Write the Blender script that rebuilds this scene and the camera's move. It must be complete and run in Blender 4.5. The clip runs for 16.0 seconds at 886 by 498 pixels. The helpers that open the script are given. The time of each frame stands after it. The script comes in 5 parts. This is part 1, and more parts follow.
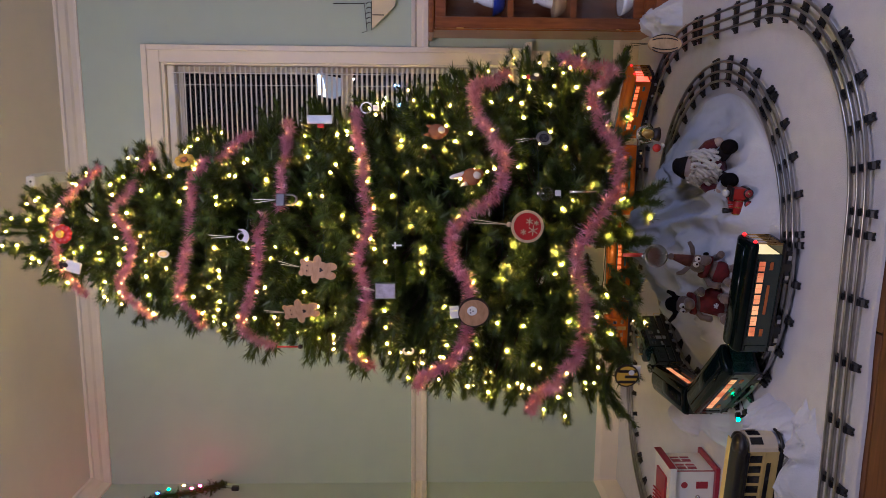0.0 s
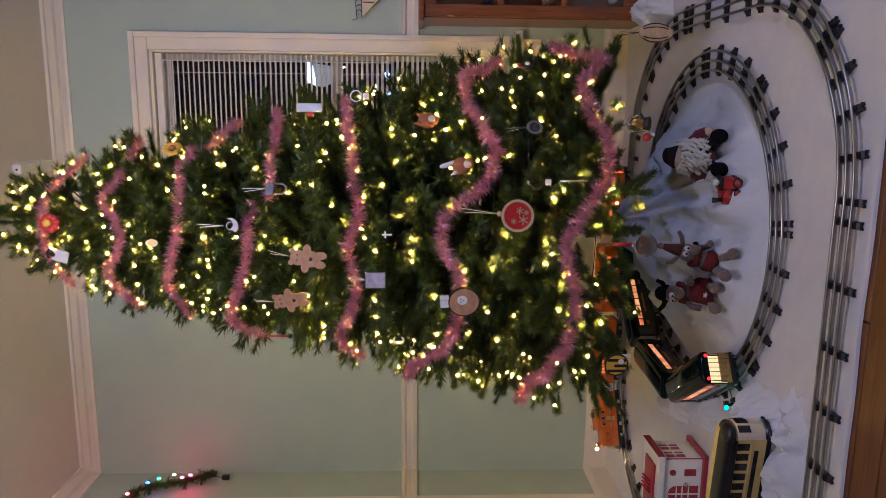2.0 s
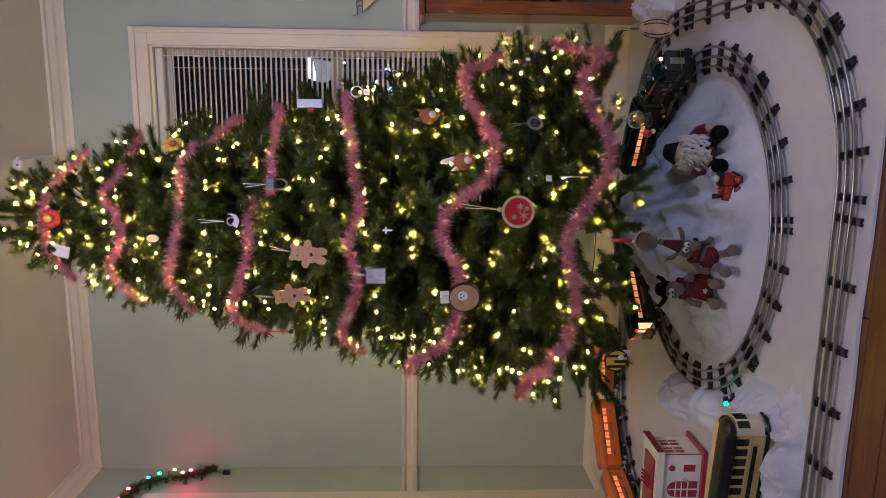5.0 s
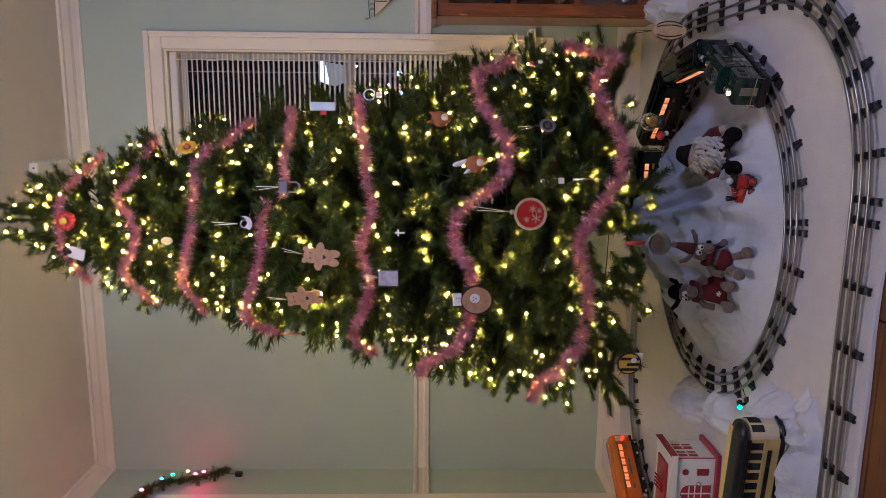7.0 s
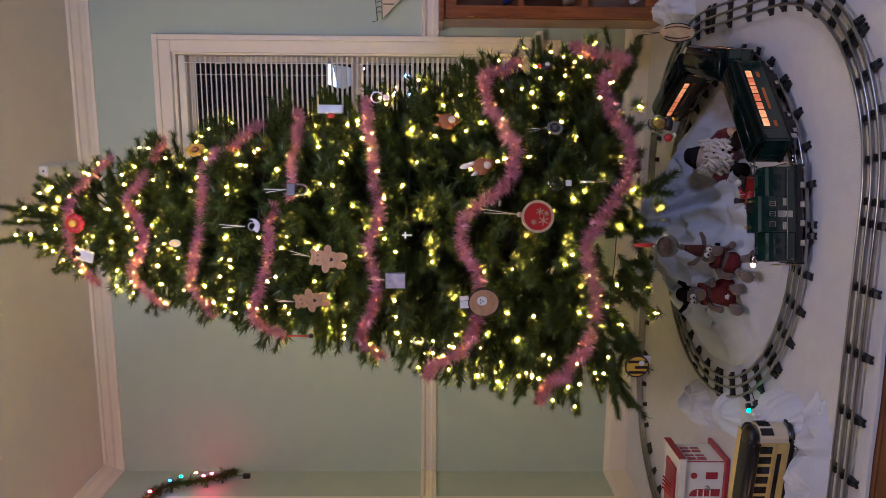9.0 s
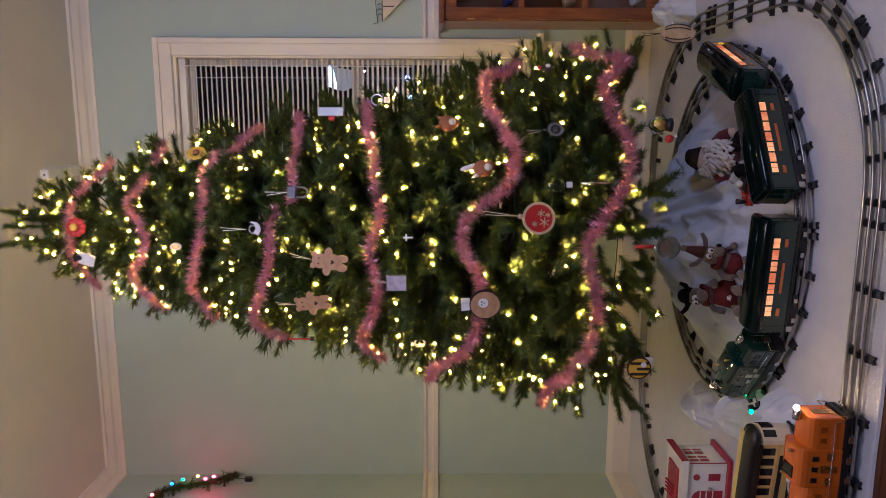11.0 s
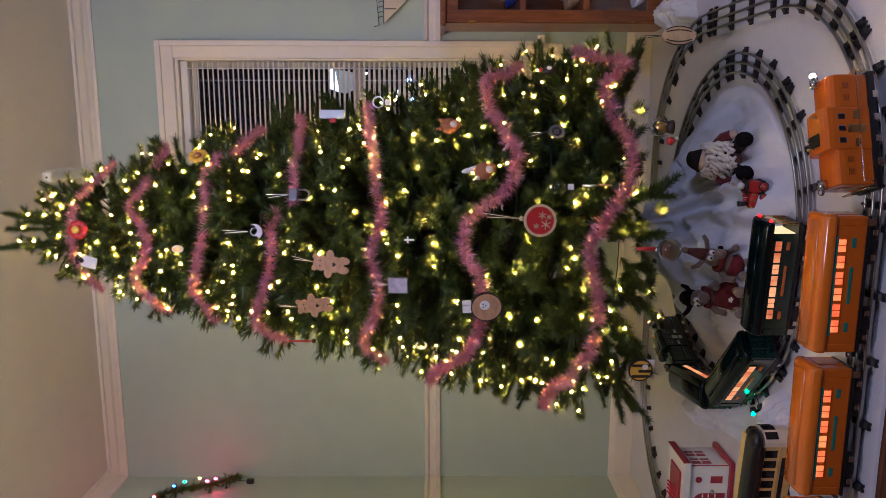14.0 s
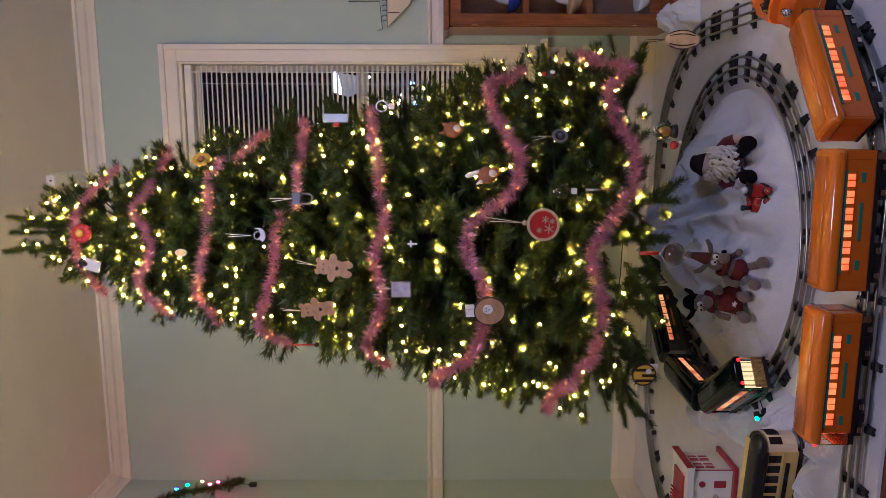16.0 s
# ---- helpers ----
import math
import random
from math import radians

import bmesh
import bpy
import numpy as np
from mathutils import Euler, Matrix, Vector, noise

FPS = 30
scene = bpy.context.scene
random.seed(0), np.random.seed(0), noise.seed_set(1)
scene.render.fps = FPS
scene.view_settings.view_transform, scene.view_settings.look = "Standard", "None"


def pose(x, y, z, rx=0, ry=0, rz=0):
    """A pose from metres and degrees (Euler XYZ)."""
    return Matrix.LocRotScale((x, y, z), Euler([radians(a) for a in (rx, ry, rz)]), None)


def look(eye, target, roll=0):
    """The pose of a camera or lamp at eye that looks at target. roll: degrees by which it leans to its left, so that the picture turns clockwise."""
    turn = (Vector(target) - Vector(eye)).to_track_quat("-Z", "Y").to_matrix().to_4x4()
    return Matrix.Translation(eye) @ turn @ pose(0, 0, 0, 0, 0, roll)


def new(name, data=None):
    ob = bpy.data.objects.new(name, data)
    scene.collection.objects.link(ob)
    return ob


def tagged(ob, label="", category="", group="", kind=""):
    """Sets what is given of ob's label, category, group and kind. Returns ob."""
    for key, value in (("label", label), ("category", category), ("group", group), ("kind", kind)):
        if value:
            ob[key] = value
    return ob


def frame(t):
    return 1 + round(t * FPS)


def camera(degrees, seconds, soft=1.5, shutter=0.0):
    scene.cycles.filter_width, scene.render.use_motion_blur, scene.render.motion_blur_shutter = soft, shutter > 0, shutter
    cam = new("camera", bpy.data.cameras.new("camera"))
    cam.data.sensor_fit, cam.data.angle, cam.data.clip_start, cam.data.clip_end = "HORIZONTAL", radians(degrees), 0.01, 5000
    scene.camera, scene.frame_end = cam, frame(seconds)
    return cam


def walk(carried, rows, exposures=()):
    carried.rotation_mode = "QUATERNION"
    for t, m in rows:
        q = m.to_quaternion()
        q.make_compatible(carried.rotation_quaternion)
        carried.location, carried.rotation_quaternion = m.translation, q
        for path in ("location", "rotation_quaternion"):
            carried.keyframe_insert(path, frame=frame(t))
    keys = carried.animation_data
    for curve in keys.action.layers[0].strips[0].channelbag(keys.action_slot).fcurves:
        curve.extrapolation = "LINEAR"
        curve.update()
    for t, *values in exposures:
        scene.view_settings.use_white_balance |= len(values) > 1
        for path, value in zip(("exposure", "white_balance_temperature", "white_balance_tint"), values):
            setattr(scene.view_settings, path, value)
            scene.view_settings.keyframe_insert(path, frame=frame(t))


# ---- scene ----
cam = camera(62.9, 16.0, soft=0.75)
PATH = [
    (0, (0.0012, -0.0021, 0.8991), (-0.3358, 1.9685, 0.8425), -89.83),
    (0.5, (0.0021, -0.0015, 0.8995), (-0.3429, 1.9676, 0.8374), -89.83),
    (1, (0.0004, -0.0013, 0.9012), (-0.3500, 1.9665, 0.8315), -89.78),
    (1.5, (0.0015, -0.0008, 0.9008), (-0.3565, 1.9654, 0.8255), -89.82),
    (2, (0.0015, 0.0013, 0.8975), (-0.3653, 1.9657, 0.8155), -89.84),
    (2.5, (0.0015, 0.0012, 0.8977), (-0.3707, 1.9642, 0.8094), -89.78),
    (3, (0.0015, 0.0010, 0.8973), (-0.3752, 1.9631, 0.8079), -89.83),
    (3.5, (0.0023, 0.0004, 0.8974), (-0.3785, 1.9618, 0.8078), -89.81),
    (4, (-0.0000, -0.0000, 0.8981), (-0.3786, 1.9618, 0.8091), -89.74),
    (6.5, (0.0027, -0.0040, 0.8997), (-0.3708, 1.9598, 0.8393), -89.82),
    (7, (-0.0001, -0.0033, 0.9011), (-0.3696, 1.9616, 0.8504), -89.73),
    (7.5, (-0.0009, -0.0017, 0.9019), (-0.3697, 1.9635, 0.8600), -89.69),
    (8, (-0.0015, -0.0015, 0.9010), (-0.3690, 1.9642, 0.8669), -89.69),
    (8.5, (-0.0009, -0.0020, 0.9010), (-0.3662, 1.9641, 0.8717), -89.69),
    (9, (0.0006, -0.0025, 0.8994), (-0.3633, 1.9639, 0.8703), -89.73),
    (11.5, (0.0016, 0.0006, 0.8978), (-0.3566, 1.9681, 0.8742), -90.01),
    (12, (0.0030, 0.0003, 0.8957), (-0.3539, 1.9681, 0.8731), -90.05),
    (12.5, (0.0036, 0.0004, 0.8960), (-0.3516, 1.9685, 0.8721), -90.10),
    (13, (0.0029, -0.0006, 0.8974), (-0.3497, 1.9679, 0.8754), -90.06),
    (13.5, (0.0034, 0.0003, 0.8971), (-0.3499, 1.9687, 0.8777), -90.04),
    (14, (0.0022, -0.0003, 0.8970), (-0.3517, 1.9680, 0.8772), -90.00),
    (14.5, (0.0034, 0.0007, 0.8963), (-0.3519, 1.9688, 0.8755), -90.05),
    (15, (0.0050, 0.0000, 0.8966), (-0.3472, 1.9687, 0.8800), -90.02),
    (15.5, (0.0053, 0.0003, 0.8948), (-0.3437, 1.9696, 0.8812), -90.01),
    (16, (0.0054, 0.0004, 0.8981), (-0.3412, 1.9701, 0.8857), -89.94),
]
walk(cam, [(t, look(e, g, r)) for t, e, g, r in PATH], exposures=[(0, 0.45, 5250, 22), (16, 0.45, 5250, 22)])

# ---- light: a dim warm room at night, an unseen lamp above and an added cool fill ----
world = bpy.data.worlds.new("night")
scene.world = world
world.use_nodes = True
world.node_tree.nodes["Background"].inputs[0].default_value = (0.006, 0.008, 0.014, 1)
world.node_tree.nodes["Background"].inputs[1].default_value = 1.0


def area_lamp(name, eye, target, size, watts, colour, spread=180):
    data = bpy.data.lights.new(name, "AREA")
    data.shape, data.size, data.energy, data.color = "DISK", size, watts, colour
    data.spread = radians(spread)
    ob = new(name, data)
    ob.matrix_world = look(eye, target)
    return ob


area_lamp("ceiling_lamp", (-0.2, 0.5, 1.95), (-0.3, 3.0, 1.05), 0.5, 7.9, (1.0, 0.82, 0.79), 150)
# cool fill added out of view at the right, to brighten the white sheet
area_lamp("cool_side_fill", (1.9, 0.1, 1.25), (-0.2, 2.0, 0.1), 0.6, 9.2, (0.74, 0.77, 1.0))


# ---- materials ----
def material(name, colour, rough=0.6, metal=0.0, vary=0.12, scale=40.0, bump=0.0, bump_scale=200.0, coat=0.0, colour2=None, rand=0.0, island=0.0, spec=0.5, trans=0.0, sheen=0.0):
    m = bpy.data.materials.new(name)
    m.use_nodes = True
    n, l = m.node_tree.nodes, m.node_tree.links
    b = n["Principled BSDF"]
    b.inputs["Roughness"].default_value, b.inputs["Metallic"].default_value = rough, metal
    b.inputs["Coat Weight"].default_value = coat
    b.inputs["Specular IOR Level"].default_value = spec
    b.inputs["Transmission Weight"].default_value = trans
    b.inputs["Sheen Weight"].default_value = sheen
    geo = n.new("ShaderNodeTexCoord")
    t1 = n.new("ShaderNodeTexNoise")
    t1.inputs["Scale"].default_value, t1.inputs["Detail"].default_value = scale, 5
    t2 = n.new("ShaderNodeTexNoise")
    t2.inputs["Scale"].default_value, t2.inputs["Detail"].default_value = scale / 9, 3
    l.new(geo.outputs["Object"], t1.inputs["Vector"])
    l.new(geo.outputs["Object"], t2.inputs["Vector"])
    mix = n.new("ShaderNodeMath")
    mix.operation = "ADD"
    l.new(t1.outputs[0], mix.inputs[0])
    l.new(t2.outputs[0], mix.inputs[1])
    last = mix.outputs[0]
    if rand or island:
        src = n.new("ShaderNodeObjectInfo").outputs["Random"] if rand else n.new("ShaderNodeNewGeometry").outputs["Random Per Island"]
        mul = n.new("ShaderNodeMath")
        mul.operation = "MULTIPLY_ADD"
        mul.inputs[1].default_value = rand or island
        l.new(src, mul.inputs[0])
        l.new(last, mul.inputs[2])
        last = mul.outputs[0]
    ramp = n.new("ShaderNodeMapRange")
    top = 1.45 + (rand or island)
    ramp.inputs["From Min"].default_value, ramp.inputs["From Max"].default_value = 0.55, top
    l.new(last, ramp.inputs["Value"])
    blend = n.new("ShaderNodeMix")
    blend.data_type = "RGBA"
    c2 = colour2 or tuple(min(1, c * (1 + vary)) for c in colour)
    c1 = colour if colour2 else tuple(c * (1 - vary) for c in colour)
    blend.inputs["A"].default_value, blend.inputs["B"].default_value = (*c1, 1), (*c2, 1)
    l.new(ramp.outputs[0], blend.inputs["Factor"])
    l.new(blend.outputs["Result"], b.inputs["Base Color"])
    rr = n.new("ShaderNodeMapRange")
    rr.inputs["To Min"].default_value, rr.inputs["To Max"].default_value = max(0.02, rough - 0.08), min(1, rough + 0.08)
    l.new(t2.outputs[0], rr.inputs["Value"])
    l.new(rr.outputs[0], b.inputs["Roughness"])
    if bump:
        t3 = n.new("ShaderNodeTexNoise")
        t3.inputs["Scale"].default_value, t3.inputs["Detail"].default_value = bump_scale, 4
        l.new(geo.outputs["Object"], t3.inputs["Vector"])
        bm_ = n.new("ShaderNodeBump")
        bm_.inputs["Strength"].default_value, bm_.inputs["Distance"].default_value = bump, 0.004
        l.new(t3.outputs[0], bm_.inputs["Height"])
        l.new(bm_.outputs[0], b.inputs["Normal"])
    return m


def wood(name, dark, light, rough=0.35, stretch=(1, 12, 12), scale=6.0, coat=0.2):
    m = bpy.data.materials.new(name)
    m.use_nodes = True
    n, l = m.node_tree.nodes, m.node_tree.links
    b = n["Principled BSDF"]
    b.inputs["Roughness"].default_value, b.inputs["Coat Weight"].default_value = rough, coat
    co, mp = n.new("ShaderNodeTexCoord"), n.new("ShaderNodeMapping")
    mp.inputs["Scale"].default_value = stretch
    l.new(co.outputs["Object"], mp.inputs["Vector"])
    t = n.new("ShaderNodeTexNoise")
    t.inputs["Scale"].default_value, t.inputs["Detail"].default_value, t.inputs["Distortion"].default_value = scale, 8, 0.6
    l.new(mp.outputs[0], t.inputs["Vector"])
    mr = n.new("ShaderNodeMapRange")
    mr.inputs["From Min"].default_value, mr.inputs["From Max"].default_value = 0.3, 0.7
    l.new(t.outputs[0], mr.inputs["Value"])
    mix = n.new("ShaderNodeMix")
    mix.data_type = "RGBA"
    mix.inputs["A"].default_value, mix.inputs["B"].default_value = (*dark, 1), (*light, 1)
    l.new(mr.outputs[0], mix.inputs["Factor"])
    l.new(mix.outputs["Result"], b.inputs["Base Color"])
    bm_ = n.new("ShaderNodeBump")
    bm_.inputs["Strength"].default_value, bm_.inputs["Distance"].default_value = 0.15, 0.002
    l.new(t.outputs[0], bm_.inputs["Height"])
    l.new(bm_.outputs[0], b.inputs["Normal"])
    return m


def glowing(name, colour, strength, base=(0.8, 0.8, 0.8)):
    m = bpy.data.materials.new(name)
    m.use_nodes = True
    b = m.node_tree.nodes["Principled BSDF"]
    b.inputs["Base Color"].default_value = (*base, 1)
    b.inputs["Roughness"].default_value = 0.3
    b.inputs["Emission Color"].default_value = (*colour, 1)
    b.inputs["Emission Strength"].default_value = strength
    return m


def clear_glass(name, colour=(1, 1, 1), rough=0.02):
    m = bpy.data.materials.new(name)
    m.use_nodes = True
    b = m.node_tree.nodes["Principled BSDF"]
    b.inputs["Base Color"].default_value = (*colour, 1)
    b.inputs["Roughness"].default_value, b.inputs["Transmission Weight"].default_value = rough, 1.0
    b.inputs["IOR"].default_value = 1.45
    return m


WALL = material("mint_wall_paint", (0.465, 0.565, 0.505), 0.75, vary=0.05, scale=9, bump=0.08, bump_scale=160)
CEIL = material("cream_ceiling_paint", (0.70, 0.66, 0.62), 0.8, vary=0.05, scale=8, bump=0.08, bump_scale=140)
TRIM = material("cream_trim_paint", (0.80, 0.74, 0.66), 0.4, vary=0.05, scale=14)
FLEECE = material("white_fleece_sheet", (0.60, 0.60, 0.64), 0.95, vary=0.07, scale=26, bump=0.5, bump_scale=420, sheen=0.2)
COTTON = material("white_snow_batting", (0.64, 0.66, 0.72), 0.98, vary=0.06, scale=30, bump=0.7, bump_scale=300, sheen=0.3)
FLOORWOOD = wood("oak_floor", (0.080, 0.026, 0.009), (0.165, 0.060, 0.020), 0.42, (1.2, 14, 14), coat=0.0)
CABWOOD = wood("cherry_cabinet_wood", (0.14, 0.042, 0.012), (0.27, 0.092, 0.028), 0.32, (10, 10, 1.2))
RAILSTEEL = material("tinned_steel_rail", (0.40, 0.39, 0.37), 0.32, 1.0, vary=0.3, scale=30)
TIEBLACK = material("black_enamel_tie", (0.012, 0.012, 0.013), 0.45, vary=0.3, scale=60)
GREEN = material("dark_green_enamel", (0.006, 0.027, 0.023), 0.16, vary=0.12, scale=30, coat=0.6)
ROOFGREEN = material("black_green_roof_enamel", (0.002, 0.006, 0.006), 0.14, vary=0.15, scale=30, coat=0.0, spec=0.22)
ORANGE = material("orange_enamel", (0.66, 0.145, 0.008), 0.22, vary=0.07, scale=30, coat=0.5)
ROOFORANGE = material("orange_roof_enamel", (0.72, 0.18, 0.007), 0.18, vary=0.07, scale=30, coat=0.6)
PALEORANGE = material("orange_door_enamel", (0.55, 0.15, 0.03), 0.3, vary=0.1, scale=50)
PEACOCK = material("peacock_green_enamel", (0.03, 0.22, 0.15), 0.3, vary=0.1, scale=50)
BLACK = material("black_iron", (0.010, 0.010, 0.011), 0.38, vary=0.3, scale=60)
NICKEL = material("nickel_plate", (0.62, 0.60, 0.55), 0.22, 1.0, vary=0.1, scale=80)
BRASS = material("brass_plate", (0.66, 0.45, 0.16), 0.28, 1.0, vary=0.15, scale=80)


def lit_pane(name, deep, pale, strength):
    """Celluloid lit unevenly by a bulb behind it; the panes differ."""
    m = glowing(name, deep, strength, (0.5, 0.28, 0.14))
    n, l = m.node_tree.nodes, m.node_tree.links
    tex, info, add, mix = n.new("ShaderNodeTexNoise"), n.new("ShaderNodeObjectInfo"), n.new("ShaderNodeMath"), n.new("ShaderNodeMix")
    tex.inputs["Scale"].default_value = 55.0
    l.new(n.new("ShaderNodeTexCoord").outputs["Object"], tex.inputs["Vector"])
    add.operation = "MULTIPLY_ADD"
    add.inputs[1].default_value = 0.55
    l.new(info.outputs["Random"], add.inputs[0])
    l.new(tex.outputs[0], add.inputs[2])
    ramp = n.new("ShaderNodeMapRange")
    ramp.inputs["From Min"].default_value, ramp.inputs["From Max"].default_value = 0.45, 1.05
    l.new(add.outputs[0], ramp.inputs["Value"])
    mix.data_type = "RGBA"
    mix.inputs["A"].default_value, mix.inputs["B"].default_value = (*deep, 1), (*pale, 1)
    l.new(ramp.outputs[0], mix.inputs["Factor"])
    l.new(mix.outputs["Result"], n["Principled BSDF"].inputs["Emission Color"])
    return m


ORANGEPANE = lit_pane("lit_orange_car_window", (0.85, 0.08, 0.008), (1.0, 0.25, 0.05), 0.95)
GREENPANE = lit_pane("lit_green_car_window", (0.50, 0.07, 0.012), (1.0, 0.42, 0.14), 0.75)
ENDGLOW = glowing("lit_car_end", (0.95, 0.74, 0.30), 0.75, (0.45, 0.42, 0.22))
REDENDGLOW = glowing("red_lit_car_end", (1.0, 0.10, 0.03), 1.6)
REDGLOW = glowing("red_tail_lens", (1.0, 0.012, 0.008), 2.2, (0.5, 0.02, 0.02))
HEADGLOW = glowing("warm_headlight", (1.0, 0.62, 0.32), 150.0)
DIMHEADGLOW = glowing("dim_amber_headlight", (1.0, 0.40, 0.12), 7.0)
SIGNALGLOW = glowing("green_signal_lens", (0.0, 1.0, 0.22), 14.0)
TREEGLOW = glowing("warm_tree_bulb", (1.0, 0.60, 0.080), 630.0)


# ---- building helpers ----
def part(name, bm, mat, parent=None, label=""):
    me = bpy.data.meshes.new(name)
    bm.to_mesh(me)
    bm.free()
    for m in mat if isinstance(mat, (list, tuple)) else [mat]:
        me.materials.append(m)
    ob = new(name, me)
    if parent:
        ob.parent = parent
    if label:
        ob["label"] = label
    return ob


def same(name, ob, m, parent):
    """Another piece on the mesh of ob."""
    o = new(name, ob.data)
    o.parent, o.matrix_basis = parent, m
    return o


def empty(name, m, label, category, group="", kind=""):
    ob = new(name)
    ob.empty_display_size = 0.05
    ob.matrix_basis = m
    return tagged(ob, label, category, group, kind)


def smooth(bm, on=True):
    for f in bm.faces:
        f.smooth = on
    return bm


def add_box(bm, x0, y0, z0, x1, y1, z1, bevel=0.0, seg=2):
    r = bmesh.ops.create_cube(bm, size=1.0)
    vs = r["verts"]
    bmesh.ops.transform(bm, matrix=Matrix.Translation(((x0 + x1) / 2, (y0 + y1) / 2, (z0 + z1) / 2)) @ Matrix.Diagonal((abs(x1 - x0), abs(y1 - y0), abs(z1 - z0), 1)), verts=vs)
    if bevel:
        es = list({e for v in vs for e in v.link_edges})
        bmesh.ops.bevel(bm, geom=es, offset=bevel, segments=seg, profile=0.6, affect="EDGES")
    return bm


def box(x0, y0, z0, x1, y1, z1, bevel=0.0, seg=2):
    return add_box(bmesh.new(), x0, y0, z0, x1, y1, z1, bevel, seg)


def add_cyl(bm, p, q, r, r2=None, seg=12, caps=True):
    p, q = Vector(p), Vector(q)
    d = q - p
    m = Matrix.Translation((p + q) / 2) @ d.to_track_quat("Z", "Y").to_matrix().to_4x4()
    bmesh.ops.create_cone(bm, cap_ends=caps, segments=seg, radius1=r, radius2=r if r2 is None else r2, depth=d.length, matrix=m)
    return bm


def cyl(p, q, r, r2=None, seg=12):
    return smooth(add_cyl(bmesh.new(), p, q, r, r2, seg))


def add_ball(bm, c, r, scale=(1, 1, 1), u=12, v=8):
    bmesh.ops.create_uvsphere(bm, u_segments=u, v_segments=v, radius=r, matrix=Matrix.Translation(c) @ Matrix.Diagonal((*scale, 1)))
    return bm


def ball(c, r, scale=(1, 1, 1), u=12, v=8):
    return smooth(add_ball(bmesh.new(), c, r, scale, u, v))


def add_prism(bm, outline, axis, a, b):
    """An outline of (u, v) points pushed from a to b along axis; u, v are the other two axes in order."""
    def at(u, v, w):
        return {"x": (w, u, v), "y": (u, w, v), "z": (u, v, w)}[axis]
    lo = [bm.verts.new(at(u, v, a)) for u, v in outline]
    hi = [bm.verts.new(at(u, v, b)) for u, v in outline]
    n = len(outline)
    bm.faces.new(lo[::-1])
    bm.faces.new(hi)
    for i in range(n):
        bm.faces.new((lo[i], lo[(i + 1) % n], hi[(i + 1) % n], hi[i]))
    bmesh.ops.recalc_face_normals(bm, faces=bm.faces)
    return bm


def prism(outline, axis, a, b):
    return add_prism(bmesh.new(), outline, axis, a, b)


def add_tube(bm, pts, r, seg=8, closed=False):
    """A tube along points; r is a number or one number a point."""
    pts = [Vector(p) for p in pts]
    n = len(pts)
    rings = []
    for i, p in enumerate(pts):
        a = pts[i - 1] if i or closed else p
        b = pts[(i + 1) % n] if i < n - 1 or closed else p
        d = (b - a).normalized()
        side = d.cross(Vector((0, 0, 1)))
        side = side.normalized() if side.length > 1e-4 else Vector((1, 0, 0))
        up = side.cross(d)
        rad = r[i] if isinstance(r, (list, tuple)) else r
        rings.append([bm.verts.new(p + rad * (math.cos(k * math.tau / seg) * side + math.sin(k * math.tau / seg) * up)) for k in range(seg)])
    for i in range(n if closed else n - 1):
        for k in range(seg):
            f = bm.faces.new((rings[i][k], rings[i][(k + 1) % seg], rings[(i + 1) % n][(k + 1) % seg], rings[(i + 1) % n][k]))
            f.smooth = True
    if not closed:
        bm.faces.new(rings[0][::-1])
        bm.faces.new(rings[-1])
    return bm


def tube(pts, r, seg=8, closed=False):
    return add_tube(bmesh.new(), pts, r, seg, closed)


def lathe(profile, seg=20, c=(0, 0, 0)):
    """A turned form from (radius, height) points."""
    bm = bmesh.new()
    rings = [[bm.verts.new((c[0] + r * math.cos(k * math.tau / seg), c[1] + r * math.sin(k * math.tau / seg), c[2] + z)) for k in range(seg)] for r, z in profile]
    for a, b in zip(rings, rings[1:]):
        for k in range(seg):
            bm.faces.new((a[k], a[(k + 1) % seg], b[(k + 1) % seg], b[k])).smooth = True
    bm.faces.new(rings[0][::-1])
    bm.faces.new(rings[-1])
    return bm


def structure(name, bm, mat, label):
    return tagged(part(name, bm, mat), label, kind="structure")

# ---- the room ----
WALL_Y, LEFT_X, CEIL_Z = 3.123, -1.63, 2.38
WX0, WX1, WZ0, WZ1 = -0.69, 0.249, 0.477, 1.987  # the window's opening


